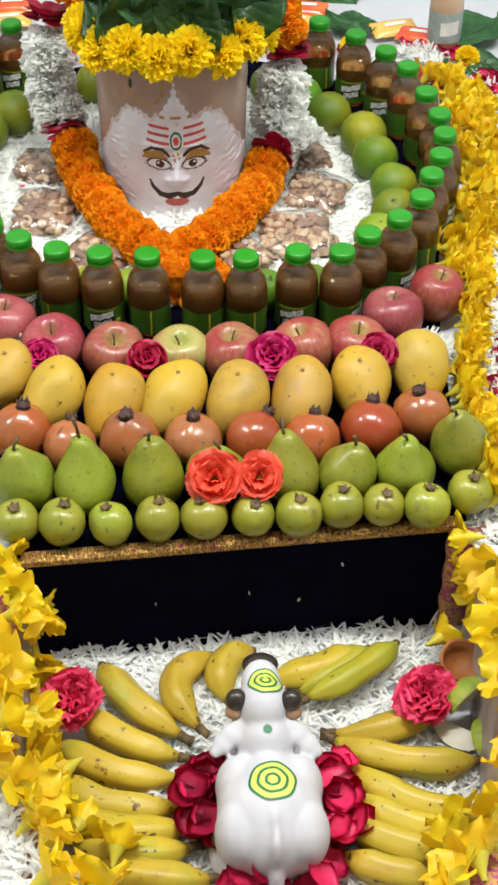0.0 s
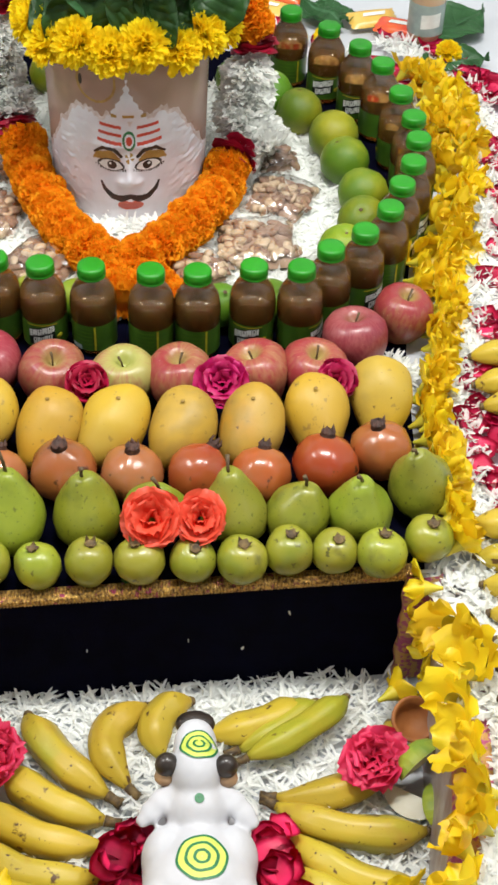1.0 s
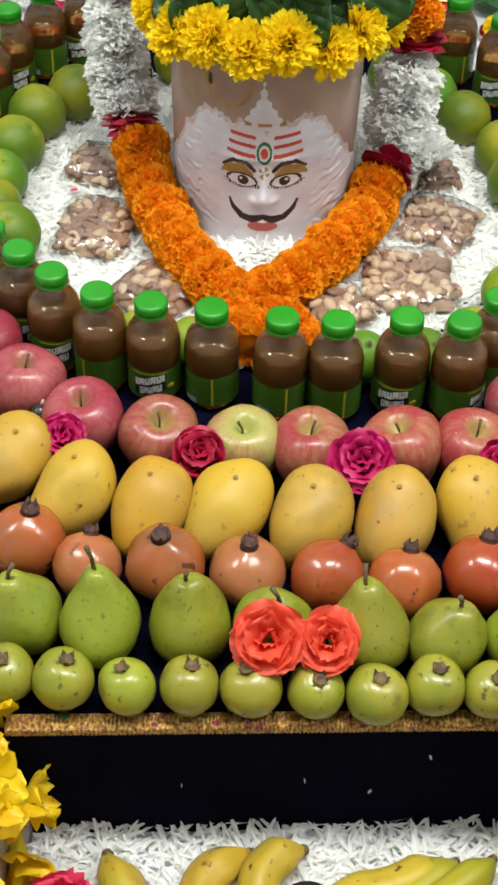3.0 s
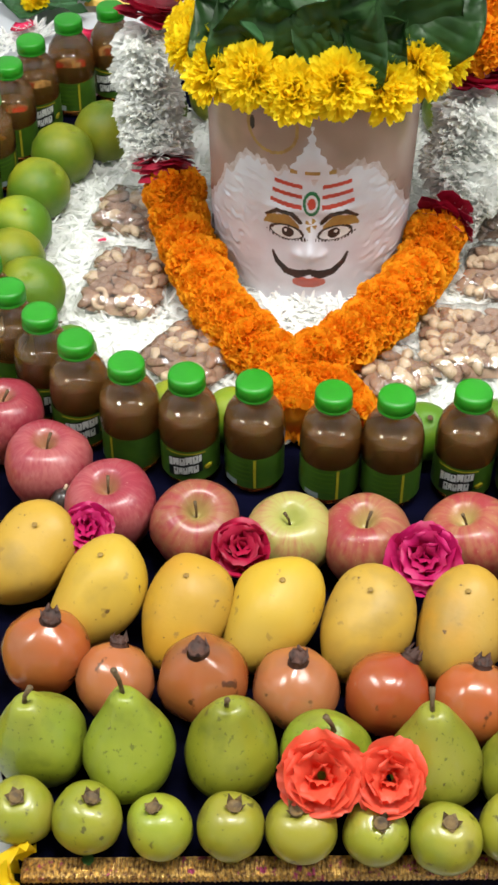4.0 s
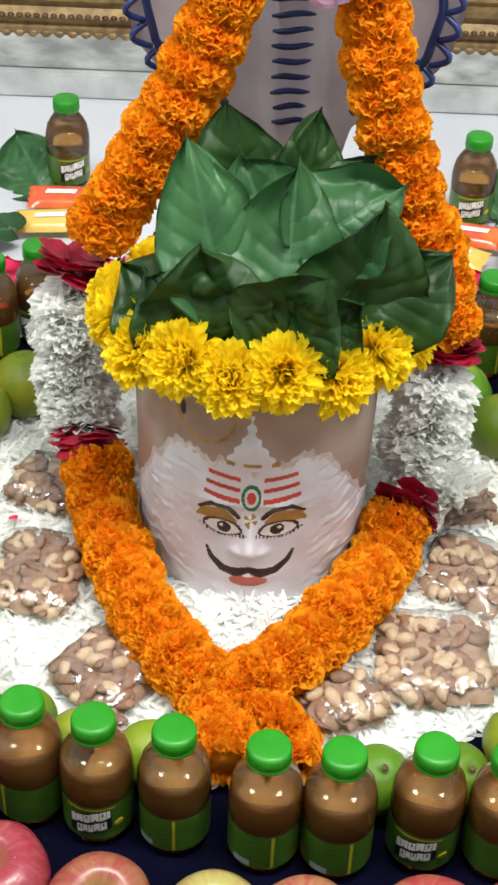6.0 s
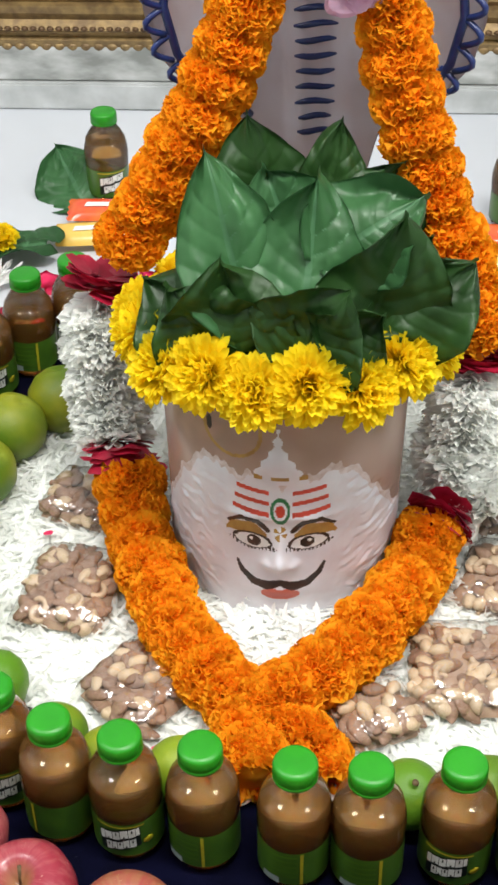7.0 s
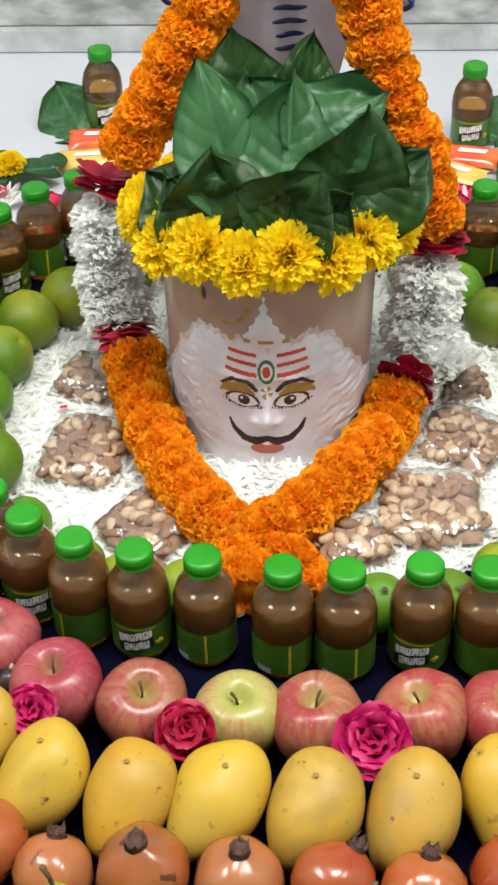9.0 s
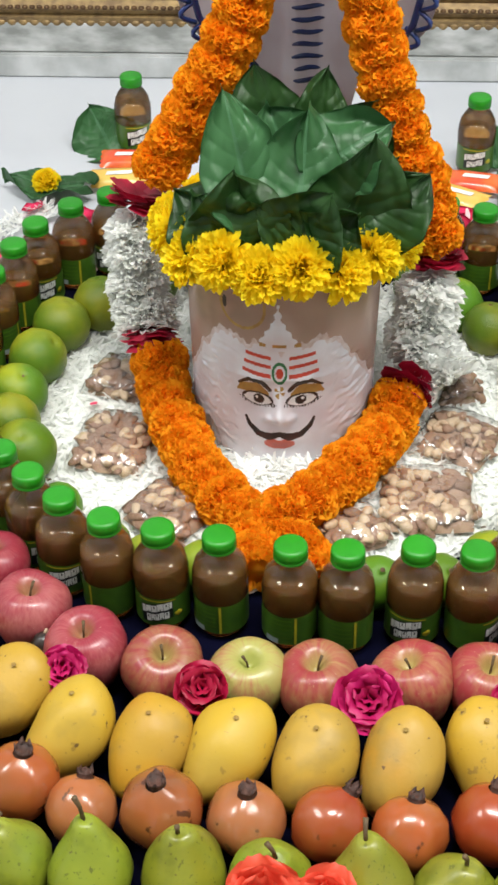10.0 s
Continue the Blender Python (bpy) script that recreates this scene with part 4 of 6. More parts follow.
# ---- garlands ----
def garland_mesh(name, ctrl, radius, count, petal, size, material, core, lumps=0.16, droop=0.0, n=60, spread=0.5, taper=None, outward=False):
    """A lumpy core along a path, covered with many small petals that stand outwards."""
    pts = curve_points(ctrl, n)
    seg = [0.0]
    for p, q in zip(pts, pts[1:]):
        seg.append(seg[-1] + (q - p).length)
    pitch = radius * 1.1
    rad = [radius * (taper(s / seg[-1]) if taper else 1) * (1 - lumps + lumps * abs(math.sin(math.pi * s / pitch))) for s in seg]
    trim = max(1, n // 12)
    core_ob = finish(tube(pts[trim:-trim], [r * 0.86 for r in rad[trim:-trim]], 14), name + "_core", core)
    frames = []
    for _ in range(count):
        i = RNG.randrange(n - 1)
        u = RNG.random()
        p = pts[i].lerp(pts[i + 1], u)
        ahead = (pts[i + 1] - pts[i]).normalized()
        side = ahead.orthogonal().normalized()
        out = Matrix.Rotation(RNG.uniform(0, math.tau), 3, ahead) @ side
        r = rad[i] * (1 + lumps * 0.9 * noise.noise(p * 55 + out * 1.2))
        way = (out + rand_unit() * spread + Vector((0, 0, -droop))).normalized()
        s = size[0] * RNG.uniform(0.75, 1.2)
        frames.append(frame_of(p + out * (r - s * 0.55), way, out + Vector((0, 0, 0.5)) + rand_unit() * 0.5 if outward else rand_unit(), (size[1] * RNG.uniform(0.8, 1.2), s, s)))
    return core_ob, stamped(name, *petal, frames, material)


PETAL, FRILL = (PETAL_V, PETAL_F), (FRILL_V, FRILL_F)
SPOON = ([(-0.2, 0, 0), (0.2, 0, 0), (-0.38, 0.55, 0.10), (0, 0.55, -0.03), (0.38, 0.55, 0.10), (-0.34, 0.90, 0.20), (0, 1.0, 0.12), (0.34, 0.90, 0.20)], PETAL_F)


def garland():
    root = thing("flower_garland", "long garland of orange marigold and white tuberose with maroon rose bands", "garland")
    orange = [
        [(-0.161, 0.068, 0.097), (-0.154, 0.045, 0.068), (-0.127, -0.022, 0.052), (-0.09, -0.09, 0.042), (-0.048, -0.142, 0.036), (-0.01, -0.178, 0.034)],
        [(0.132, 0.05, 0.07), (0.124, 0.012, 0.044), (0.094, -0.059, 0.05), (0.057, -0.112, 0.042), (0.019, -0.153, 0.04), (-0.012, -0.177, 0.036)],
        [(-0.016, -0.178, 0.034), (-0.01, -0.216, 0.036), (-0.002, -0.248, 0.034)],
        [(0.004, -0.185, 0.036), (0.03, -0.194, 0.036), (0.048, -0.201, 0.032), (0.056, -0.236, 0.026)],
        [(-0.171, 0.16, 0.277), (-0.144, 0.17, 0.324), (-0.114, 0.18, 0.377), (-0.089, 0.19, 0.425), (-0.067, 0.2, 0.477), (-0.048, 0.205, 0.534), (-0.026, 0.21, 0.588), (-0.002, 0.21, 0.613)],
        [(0.168, 0.145, 0.211), (0.147, 0.155, 0.278), (0.114, 0.17, 0.35), (0.094, 0.18, 0.405), (0.079, 0.19, 0.456), (0.066, 0.2, 0.51), (0.049, 0.205, 0.558), (0.023, 0.21, 0.6), (-0.002, 0.212, 0.613)],
    ]
    for k, ctrl in enumerate(orange):
        length = sum((Vector(b) - Vector(a)).length for a, b in zip(ctrl, ctrl[1:]))
        r = (0.030, 0.030, 0.029, 0.020, 0.031, 0.029)[k]
        core, petals = garland_mesh("marigold_string", ctrl, r, int(length * 19000), FRILL, (0.0112, 0.0135), M_MARIGOLD, M_MARIGOLD_DEEP, 0.24, 0.0, 120, 0.8)
        ob = part("marigold_string", petals, None, root, "packed orange marigold blooms")
        part("core", core, None, ob)
    white = [([(-0.198, 0.16, 0.227), (-0.196, 0.145, 0.175), (-0.191, 0.13, 0.13), (-0.18, 0.105, 0.095)], 0.030, lambda t: min(1.0, 0.6 + 3.5 * t)),
             ([(0.162, 0.14, 0.18), (0.159, 0.128, 0.129), (0.155, 0.112, 0.098), (0.171, 0.092, 0.071), (0.189, 0.08, 0.057)], 0.030, lambda t: min(1.0, 0.6 + 3.5 * t) + 0.25 * t)]
    for ctrl, r, taper in white:
        core, petals = garland_mesh("tuberose_string", ctrl, r, 1900, PETAL, (0.026, 0.0130), M_TUBEROSE, M_PETAL_PACK, 0.22, 0.25, 40, 0.30, taper, True)
        ob = part("tuberose_string", petals, None, root, "stacked white tuberose petals")
        part("core", core, None, ob)
    for at, along, r in (((-0.194, 0.158, 0.245), (0.2, 0.3, 1), 0.033), ((-0.17, 0.085, 0.101), (0.1, -0.6, -1), 0.034), ((0.167, 0.145, 0.195), (0, 0.2, 1), 0.030), ((0.142, 0.056, 0.07), (-0.3, -0.8, -0.4), 0.032)):
        ax = Vector(along).normalized()
        side = ax.orthogonal().normalized()
        frames = []
        for j in range(30):
            out = Matrix.Rotation(math.tau * j / 10 + RNG.uniform(-0.2, 0.2), 3, ax) @ side
            frames.append(frame_of(Vector(at) + out * 0.010 + ax * RNG.uniform(-0.010, 0.010), (out + ax * RNG.uniform(-0.5, 0.5)).normalized(), ax, (0.040, r * RNG.uniform(0.72, 0.92), 0.022)))
        part("rose_band", stamped("rose_band", *PETAL, frames, M_ROSE_DARK), None, root, "band of maroon rose petals")


garland()


# ---- blooms ----
def chrys_mesh(r=0.031):
    """A full head of blunt petals: a loose skirt below, a dense dome above."""
    frames = []
    for k in range(260):
        t = math.asin(RNG.uniform(-0.25, 1.0))
        a = 2.39996 * k + RNG.uniform(-0.2, 0.2)
        out = Vector((math.cos(a) * math.cos(t), math.sin(a) * math.cos(t), math.sin(t)))
        long = r * (1.0 - 0.22 * max(0.0, math.sin(t))) * RNG.uniform(0.82, 1.06)
        frames.append(frame_of(out * 0.003, (out + rand_unit() * 0.16).normalized(), Vector((0, 0, 1)) - out * 0.3 + rand_unit() * 0.3, (0.0088, long, 0.020)))
    return stamped("petals", *SPOON, frames, M_CHRYS)


def facing(at, out, size=1.0, spin=0.0):
    """Pose with the z axis along out."""
    q = Vector(out).to_track_quat("Z", "Y").to_matrix().to_4x4()
    return Matrix.Translation(at) @ q @ Matrix.Rotation(spin, 4, "Z") @ Matrix.Diagonal((size, size, size, 1))


def chrys_garland():
    root = thing("chrysanthemum_garland", "garland of bright yellow chrysanthemums round the pillar top", "garland")
    variants = [chrys_mesh() for _ in range(3)]
    for i, deg in enumerate((-184, -161, -138, -117, -97, -76, -55, -34, -12, 10, 40, 75, 110, 145)):
        a = math.radians(deg)
        out = Vector((math.cos(a) + RNG.uniform(-0.15, 0.15), math.sin(a), 0.85 + RNG.uniform(-0.3, 0.3)))
        rr = 0.119 + 0.009 * abs(math.cos(a))
        head = new("flower_head", variants[i % 3])
        head.parent = root
        head.matrix_world = facing((LING.x + rr * math.cos(a), LING.y + rr * math.sin(a) * 0.98, 0.280 + 0.010 * (i % 2) - 0.006 * math.cos(a) ** 2 - (0.022 if math.sin(a) > 0.3 else 0)), out, RNG.uniform(0.98, 1.12), RNG.uniform(0, 6))
    ring = [(LING.x + 0.118 * math.cos(a), LING.y + 0.118 * math.sin(a), 0.268) for a in np.linspace(0, math.tau, 40)]
    part("string", tube(ring, [0.004] * 40, 6), M_LEAF_DARK_SHADE, root)


chrys_garland()


def rose_mesh(r, material, layers=((5, 1.50, 0.60), (6, 1.38, 0.74), (7, 1.18, 0.86), (8, 0.95, 0.95), (8, 0.62, 1.0), (7, 0.25, 0.98)), curl=0.62, ruffle=0.05, wide=0.70):
    """Wide cupped petals in whorls."""
    n = 8
    bv, bf = [], []
    for j in range(n + 1):
        v = j / n
        w = wide * math.sin(math.pi * (0.18 + 0.70 * v)) ** 0.7
        for i in range(n + 1):
            u = i / n * 2 - 1
            bv.append((u * w, v * (1 - 0.10 * u * u + 0.4 * ruffle * math.sin(11 * u)), 0.30 * u * u * w + curl * (v * v - 0.9 * v ** 4) * 0.8 + ruffle * v * math.sin(8 * u + 3 * v)))
    for j in range(n):
        for i in range(n):
            k = j * (n + 1) + i
            bf.append((k, k + 1, k + n + 2, k + n + 1))
    frames = []
    for layer, (count, tilt, length) in enumerate(layers):
        for j in range(count):
            a = math.tau * (j + 0.37 * layer) / count + RNG.uniform(-0.2, 0.2)
            t = tilt + RNG.uniform(-0.15, 0.15)
            out = Vector((math.cos(a) * math.cos(t), math.sin(a) * math.cos(t), math.sin(t)))
            s = r * length * RNG.uniform(0.88, 1.08)
            frames.append(frame_of(Vector((math.cos(a), math.sin(a), 0)) * 0.1 * r, out, Vector((0, 0, 1)) - 0.6 * Vector((math.cos(a), math.sin(a), 0)), (s * 0.9, s, s)))
    return stamped("petals", bv, bf, frames, material)


def bloom(name, label, group, at, out, r, material, **kw):
    root = thing(name, label, "flower", group, m=facing(at, out, 1.0, RNG.uniform(0, 6)))
    ob = new("petals", rose_mesh(r, material, **kw))
    ob.parent = root
    return root


for at, out, r, m, text in (((-0.038, -0.436, 0.058), (0.1, -0.7, 1), 0.027, M_ROSE_MAGENTA, "deep magenta rose resting between fruit"), ((0.123, -0.434, 0.060), (-0.1, -0.75, 1), 0.0325, M_ROSE_PINK, "full bright pink rose resting between fruit"),
                            ((-0.176, -0.423, 0.056), (0.2, -0.7, 1), 0.024, M_ROSE_PINK, "small pink rose tucked between fruit"), ((0.257, -0.427, 0.058), (0, -0.7, 1), 0.028, M_ROSE_MAGENTA, "deep magenta rose resting between fruit")):
    if m is M_ROSE_MAGENTA:
        bloom("rose", text, "roses among the fruit", at, out, r, m, layers=((3, 1.45, 0.72), (4, 1.2, 0.90), (5, 0.85, 1.0), (5, 0.4, 0.98)), wide=0.95, ruffle=0.03, curl=0.8)
    else:
        bloom("rose", text, "roses among the fruit", at, out, r, m, layers=((3, 1.42, 0.72), (4, 1.18, 0.88), (5, 0.85, 1.0), (6, 0.45, 1.04)), wide=0.92, ruffle=0.05, curl=0.75)
for at, r in (((0.046, -0.660, 0.060), 0.032), ((0.098, -0.657, 0.060), 0.027)):
    bloom("coral_flower", "coral red begonia bloom lying on the pears", "coral blooms", at, (-0.05, -0.75, 0.9), r, M_CORAL, layers=((3, 1.35, 0.62), (5, 0.95, 0.86), (6, 0.50, 1.0), (4, 0.15, 1.05)), ruffle=0.07, wide=0.90, curl=0.45)
for at in ((-0.120, -0.832, -0.126), (0.286, -0.835, -0.126)):
    bloom("carnation", "ruffled crimson carnation lying on the bananas", "carnations in the basin", at, (0, -0.5, 1), 0.035, M_CARNATION,
          layers=((5, 1.45, 0.85), (6, 1.15, 0.95), (7, 0.8, 1.05), (7, 0.4, 1.05)), ruffle=0.11, wide=0.80)
bloom("lotus", "pale pink lotus bloom tucked into the garland", "", (0.036, 0.175, 0.546), (0.1, -0.8, -0.3), 0.033, M_LOTUS, layers=((4, 1.3, 0.8), (5, 0.9, 0.95), (5, 0.45, 1.0)), wide=0.62, ruffle=0.03)


# ---- leaves ----
def leaf_mesh(length, width, fold, curl, seed, material=M_LEAF):
    """Heart-shaped leaf along +y, face towards +z, with raised midrib and side veins."""
    bm = bmesh.new()
    nu, nv = 40, 96
    grid, ribs = [], []
    for j in range(nv + 1):
        v = j / nv
        body = math.sqrt(max(0.02, 1 - (1 - v / 0.36) ** 2)) if v < 0.36 else max(0.0, 1 - min(1.0, (v - 0.36) / 0.60) ** 1.55) ** 0.85
        w = width * 0.58 * (1 + 0.10 * noise.noise((v * 5, seed * 3, 1.0))) * max(body, 0.07 * (1 - v) / 0.10 if v > 0.9 else 0.07, 0.004)
        row, rib = [], []
        for i in range(nu + 1):
            u = i / nu * 2 - 1
            au = abs(u)
            y = length * v - 0.16 * length * au ** 1.4 * (1 - v) ** 3
            vein = max(math.exp(-(u / 0.035) ** 2), 0.8 * max(math.exp(-(((v - c) - 0.26 * au) / 0.012) ** 2) for c in (0.06, 0.19, 0.32, 0.45, 0.58)))
            puff = math.sin(math.pi * ((v - 0.26 * au - 0.06) / 0.13)) ** 2
            z = fold * w * au ** 1.5 + curl * length * v * v + 0.014 * noise.noise((u * 1.4, v * 2.0, seed)) + 0.003 * noise.noise((u * 4, v * 5, seed + 3))
            z += 0.0020 * puff * au * (1 - v) + 0.004 * math.sin(8 * v + 3 * u + seed) * au * au - 0.0012 * vein
            row.append(bm.verts.new((u * w * (1 + 0.07 * noise.noise((v * 7, seed, 5.0 if u > 0 else 9.0)) * au), y + 0.10 * width * noise.noise((v * 2, seed, 2.0)) * u, z + 0.010 * math.sin(9 * v + seed * 2 + (2 if u > 0 else 0)) * au ** 3)))
            rib.append(vein)
        grid.append(row)
        ribs.append(rib)
    for j in range(nv):
        for i in range(nu):
            f = bm.faces.new((grid[j][i], grid[j][i + 1], grid[j + 1][i + 1], grid[j + 1][i]))
            f.material_index = 1 if ribs[j][i] + ribs[j + 1][i + 1] > (1.05 if abs(i - nu / 2) < 2 else 1.5) else 0
    bmesh.ops.solidify(bm, geom=bm.faces[:], thickness=0.0004)
    return finish(bm, "leaf", [material, M_LEAF_VEIN if material is M_LEAF else material])


def leaf_pose(base, tip, face):
    y = (Vector(tip) - Vector(base)).normalized()
    z = Vector(face) - y * Vector(face).dot(y)
    z.normalize()
    x = y.cross(z)
    return Matrix(((x.x, y.x, z.x, base[0]), (x.y, y.y, z.y, base[1]), (x.z, y.z, z.z, base[2]), (0, 0, 0, 1)))


def leaf_bunch():
    root = thing("leaf_bunch", "bunch of glossy green betel leaves standing on the pillar", "leaves")
    # Lower and inner leaves take the darker green, shade put into their colour.
    specs = [((-0.034, 0.000, 0.318), (-0.077, 0.064, 0.444), (0.25, -1, 0.45), 0.082, 0.12, 0.04, M_LEAF), ((0.012, -0.006, 0.318), (0.018, 0.052, 0.432), (0.0, -1, 0.45), 0.094, 0.06, -0.04, M_LEAF),
             ((0.030, 0.020, 0.372), (0.108, 0.060, 0.414), (0.0, -0.8, 0.9), 0.090, 0.10, -0.06, M_LEAF), ((0.068, -0.006, 0.298), (0.090, 0.024, 0.416), (0.35, -1, 0.25), 0.104, 0.15, 0.04, M_LEAF_DARK_SHADE),
             ((0.078, 0.004, 0.312), (0.152, 0.034, 0.368), (0.2, -1, 0.50), 0.090, 0.12, -0.06, M_LEAF_DARK_SHADE), ((-0.040, -0.018, 0.290), (-0.054, -0.006, 0.382), (-0.1, -1, 0.30), 0.100, 0.15, 0.05, M_LEAF_DARK_SHADE),
             ((-0.058, -0.006, 0.295), (-0.130, 0.032, 0.335), (-0.3, -1, 0.60), 0.092, 0.12, -0.08, M_LEAF_DARK_SHADE), ((0.004, -0.026, 0.300), (0.052, -0.026, 0.372), (0.0, -1, 0.30), 0.092, 0.2, 0.05, M_LEAF_DARK_SHADE),
             ((-0.048, -0.016, 0.298), (-0.100, 0.000, 0.350), (-0.2, -1, 0.40), 0.084, 0.2, 0.05, M_LEAF_DARK_SHADE), ((0.030, -0.022, 0.298), (0.080, -0.020, 0.345), (0.2, -1, 0.30), 0.080, 0.2, 0.05, M_LEAF_DARK_SHADE),
             ((0.022, 0.130, 0.330), (0.031, 0.165, 0.425), (0.1, -1, 0.40), 0.060, 0.1, 0.0, M_LEAF_DARK_SHADE), ((-0.030, 0.120, 0.330), (-0.052, 0.160, 0.430), (-0.1, -1, 0.40), 0.085, 0.1, 0.0, M_LEAF_DARK_SHADE),
             ((0.000, 0.085, 0.320), (-0.034, 0.125, 0.396), (-0.1, -0.8, 0.70), 0.110, 0.1, -0.05, M_LEAF), ((0.040, 0.090, 0.315), (0.075, 0.130, 0.376), (0.2, -0.9, 0.60), 0.095, 0.1, -0.05, M_LEAF_DARK_SHADE),
             ((-0.040, 0.070, 0.300), (-0.100, 0.100, 0.352), (-0.2, -1, 0.50), 0.085, 0.1, 0.0, M_LEAF_DARK_SHADE), ((0.050, 0.070, 0.300), (0.115, 0.100, 0.350), (0.2, -1, 0.50), 0.085, 0.1, 0.0, M_LEAF_DARK_SHADE),
             ((0.030, 0.045, 0.320), (0.062, 0.085, 0.385), (0.1, -0.8, 0.80), 0.085, 0.1, -0.10, M_LEAF), ((0.052, 0.130, 0.318), (0.088, 0.155, 0.392), (0.2, -0.9, 0.4), 0.080, 0.1, 0.0, M_LEAF_DARK_SHADE), ((0.010, 0.020, 0.300), (-0.030, 0.060, 0.380), (-0.2, -1, 0.60), 0.080, 0.15, 0.05, M_LEAF)]
    for i, (base, tip, face, w, fold, curl, m) in enumerate(specs):
        ob = new("leaf", leaf_mesh((Vector(tip) - Vector(base)).length, w, fold, curl, i * 3.3, m))
        ob.parent = root
        ob.matrix_world = leaf_pose(base, tip, face)
    part("stem_bundle", tube([(LING.x, 0.05, 0.27), (LING.x, 0.06, 0.33)], [0.05, 0.03], 12), M_LEAF_DARK_SHADE, root)


leaf_bunch()


# ---- serpent hood ----
def hood_width(z):
    zs = (0.20, 0.30, 0.345, 0.385, 0.41, 0.44, 0.49, 0.55, 0.60, 0.635)
    ws = (0.055, 0.050, 0.060, 0.092, 0.123, 0.142, 0.152, 0.145, 0.105, 0.02)
    return float(np.interp(z, zs, ws))


def serpent():
    bm = bmesh.new()
    cx, cy, nz, nx = -0.002, 0.262, 90, 48
    grid = []
    for k in range(nz + 1):
        z = 0.0 + 0.635 * k / nz
        w = hood_width(max(z, 0.2))
        grid.append([bm.verts.new((cx + w * u, cy + 0.055 * (1 - min(1, abs(u) * w / 0.15) ** 2) - 0.03 - 0.014 * math.exp(-(u * w / 0.024) ** 4) + 0.03 * (z < 0.3) * u * u + 0.10 * (0.635 - z) ** 2, z)) for u in np.linspace(-1, 1, nx + 1)])
    for k in range(nz):
        for i in range(nx):
            bm.faces.new((grid[k][i], grid[k][i + 1], grid[k + 1][i + 1], grid[k + 1][i]))
    bmesh.ops.solidify(bm, geom=bm.faces[:], thickness=-0.014)

    def add(points, r, mi, n=8):
        t = tube(points, r, n)
        me = bpy.data.meshes.new("tmp")
        t.to_mesh(me)
        t.free()
        before = len(bm.faces)
        bm.from_mesh(me)
        bpy.data.meshes.remove(me)
        bm.faces.ensure_lookup_table()
        for f in bm.faces[before:]:
            f.material_index = mi

    def on_hood(x, z):
        return (cx + x, cy + 0.055 * (1 - min(1, abs(x) / 0.15) ** 2) - 0.046 + 0.10 * (0.635 - z) ** 2, z)

    for k in range(13):
        z = 0.352 + 0.0155 * k
        half = 0.0165 + 0.0005 * k + 0.003 * noise.noise((k * 1.7, 0, 0))
        add([(cx + half * u, cy + 0.055 - 0.030 - 0.016 + 0.10 * (0.635 - z) ** 2, z + 0.002 * u + 0.001 * math.sin(3 * u + k)) for u in np.linspace(-1, 1, 7)], [0.0012, 0.0028, 0.0032, 0.0032, 0.003, 0.0026, 0.001], 1)
    for s in (-1, 1):
        edge = [on_hood(s * (hood_width(z) - 0.020), z) for z in np.linspace(0.37, 0.60, 26)]
        add(edge, [0.0042] * len(edge), 1)
        for k in range(8):
            z0 = 0.385 + 0.026 * k
            loop = [on_hood(s * (hood_width(z0 + 0.013) - 0.018 + 0.016 * math.sin(math.pi * t)), z0 + 0.026 * t) for t in np.linspace(0, 1, 8)]
            add(loop, [0.003] * 8, 1)
    thing("serpent_statue", "white serpent hood statue with blue painted edging", "statue", data=finish(bm, "serpent_statue", [M_NAGA, M_BLUE_PAINT]))


serpent()


# ---- white petal bed and nut packets ----
def petal_bed(name, label, spots, per_area, z_of, size=(0.0200, 0.0054), material=M_TUBEROSE, flat=0.26):
    """Loose petals scattered over discs (x, y, radius)."""
    frames = []
    for x, y, r in spots:
        for _ in range(int(per_area * r * r)):
            a, d = RNG.uniform(0, math.tau), r * math.sqrt(RNG.random())
            px, py = x + d * math.cos(a), y + d * math.sin(a)
            way = Vector((RNG.uniform(-1, 1), RNG.uniform(-1, 1), RNG.uniform(-0.12, flat)))
            frames.append(frame_of((px, py, z_of(px, py) + RNG.uniform(-0.002, 0.004)), way, Vector((RNG.uniform(-0.5, 0.5), RNG.uniform(-0.5, 0.5), 1)), (size[1] * RNG.uniform(0.8, 1.3), size[0] * RNG.uniform(0.7, 1.15), 0.008)))
    return thing(name, label, "petals", kind="stuff", data=stamped(name, *PETAL, frames, material))


def bed_z(x, y):
    d = math.hypot(x + 0.005, y - 0.075)
    return 0.004 + 0.010 * max(0.0, 1 - (d / 0.30) ** 4) + 0.003 * noise.noise((x * 20, y * 20, 0))


def bed_base():
    bm = bmesh.new()
    n, rings = 90, 16
    prev = [bm.verts.new((-0.005, 0.075, 0.012))]
    for k in range(1, rings + 1):
        ring = []
        for i in range(n):
            a = math.tau * i / n
            r = 0.312 * k / rings * (1 + 0.02 * noise.noise((math.cos(a) * 3, math.sin(a) * 3, 0)))
            x, y = -0.005 + r * math.cos(a), 0.075 + r * math.sin(a)
            ring.append(bm.verts.new((x, y, bed_z(x, y) if k < rings else 0.0015)))
        for i in range(n):
            vs = [prev[i % len(prev)], ring[i], ring[(i + 1) % n]] + ([prev[(i + 1) % n]] if len(prev) > 1 else [])
            bm.faces.new(vs)
        prev = ring
    thing("petal_layer", "packed layer of white tuberose petals under the pillar", "petals", kind="stuff", data=finish(bm, "petal_layer", M_PETAL_PACK))


bed_base()
petal_bed("white_petals", "loose white tuberose petals strewn round the pillar", [(-0.005, 0.075, 0.318)], 160000, bed_z)
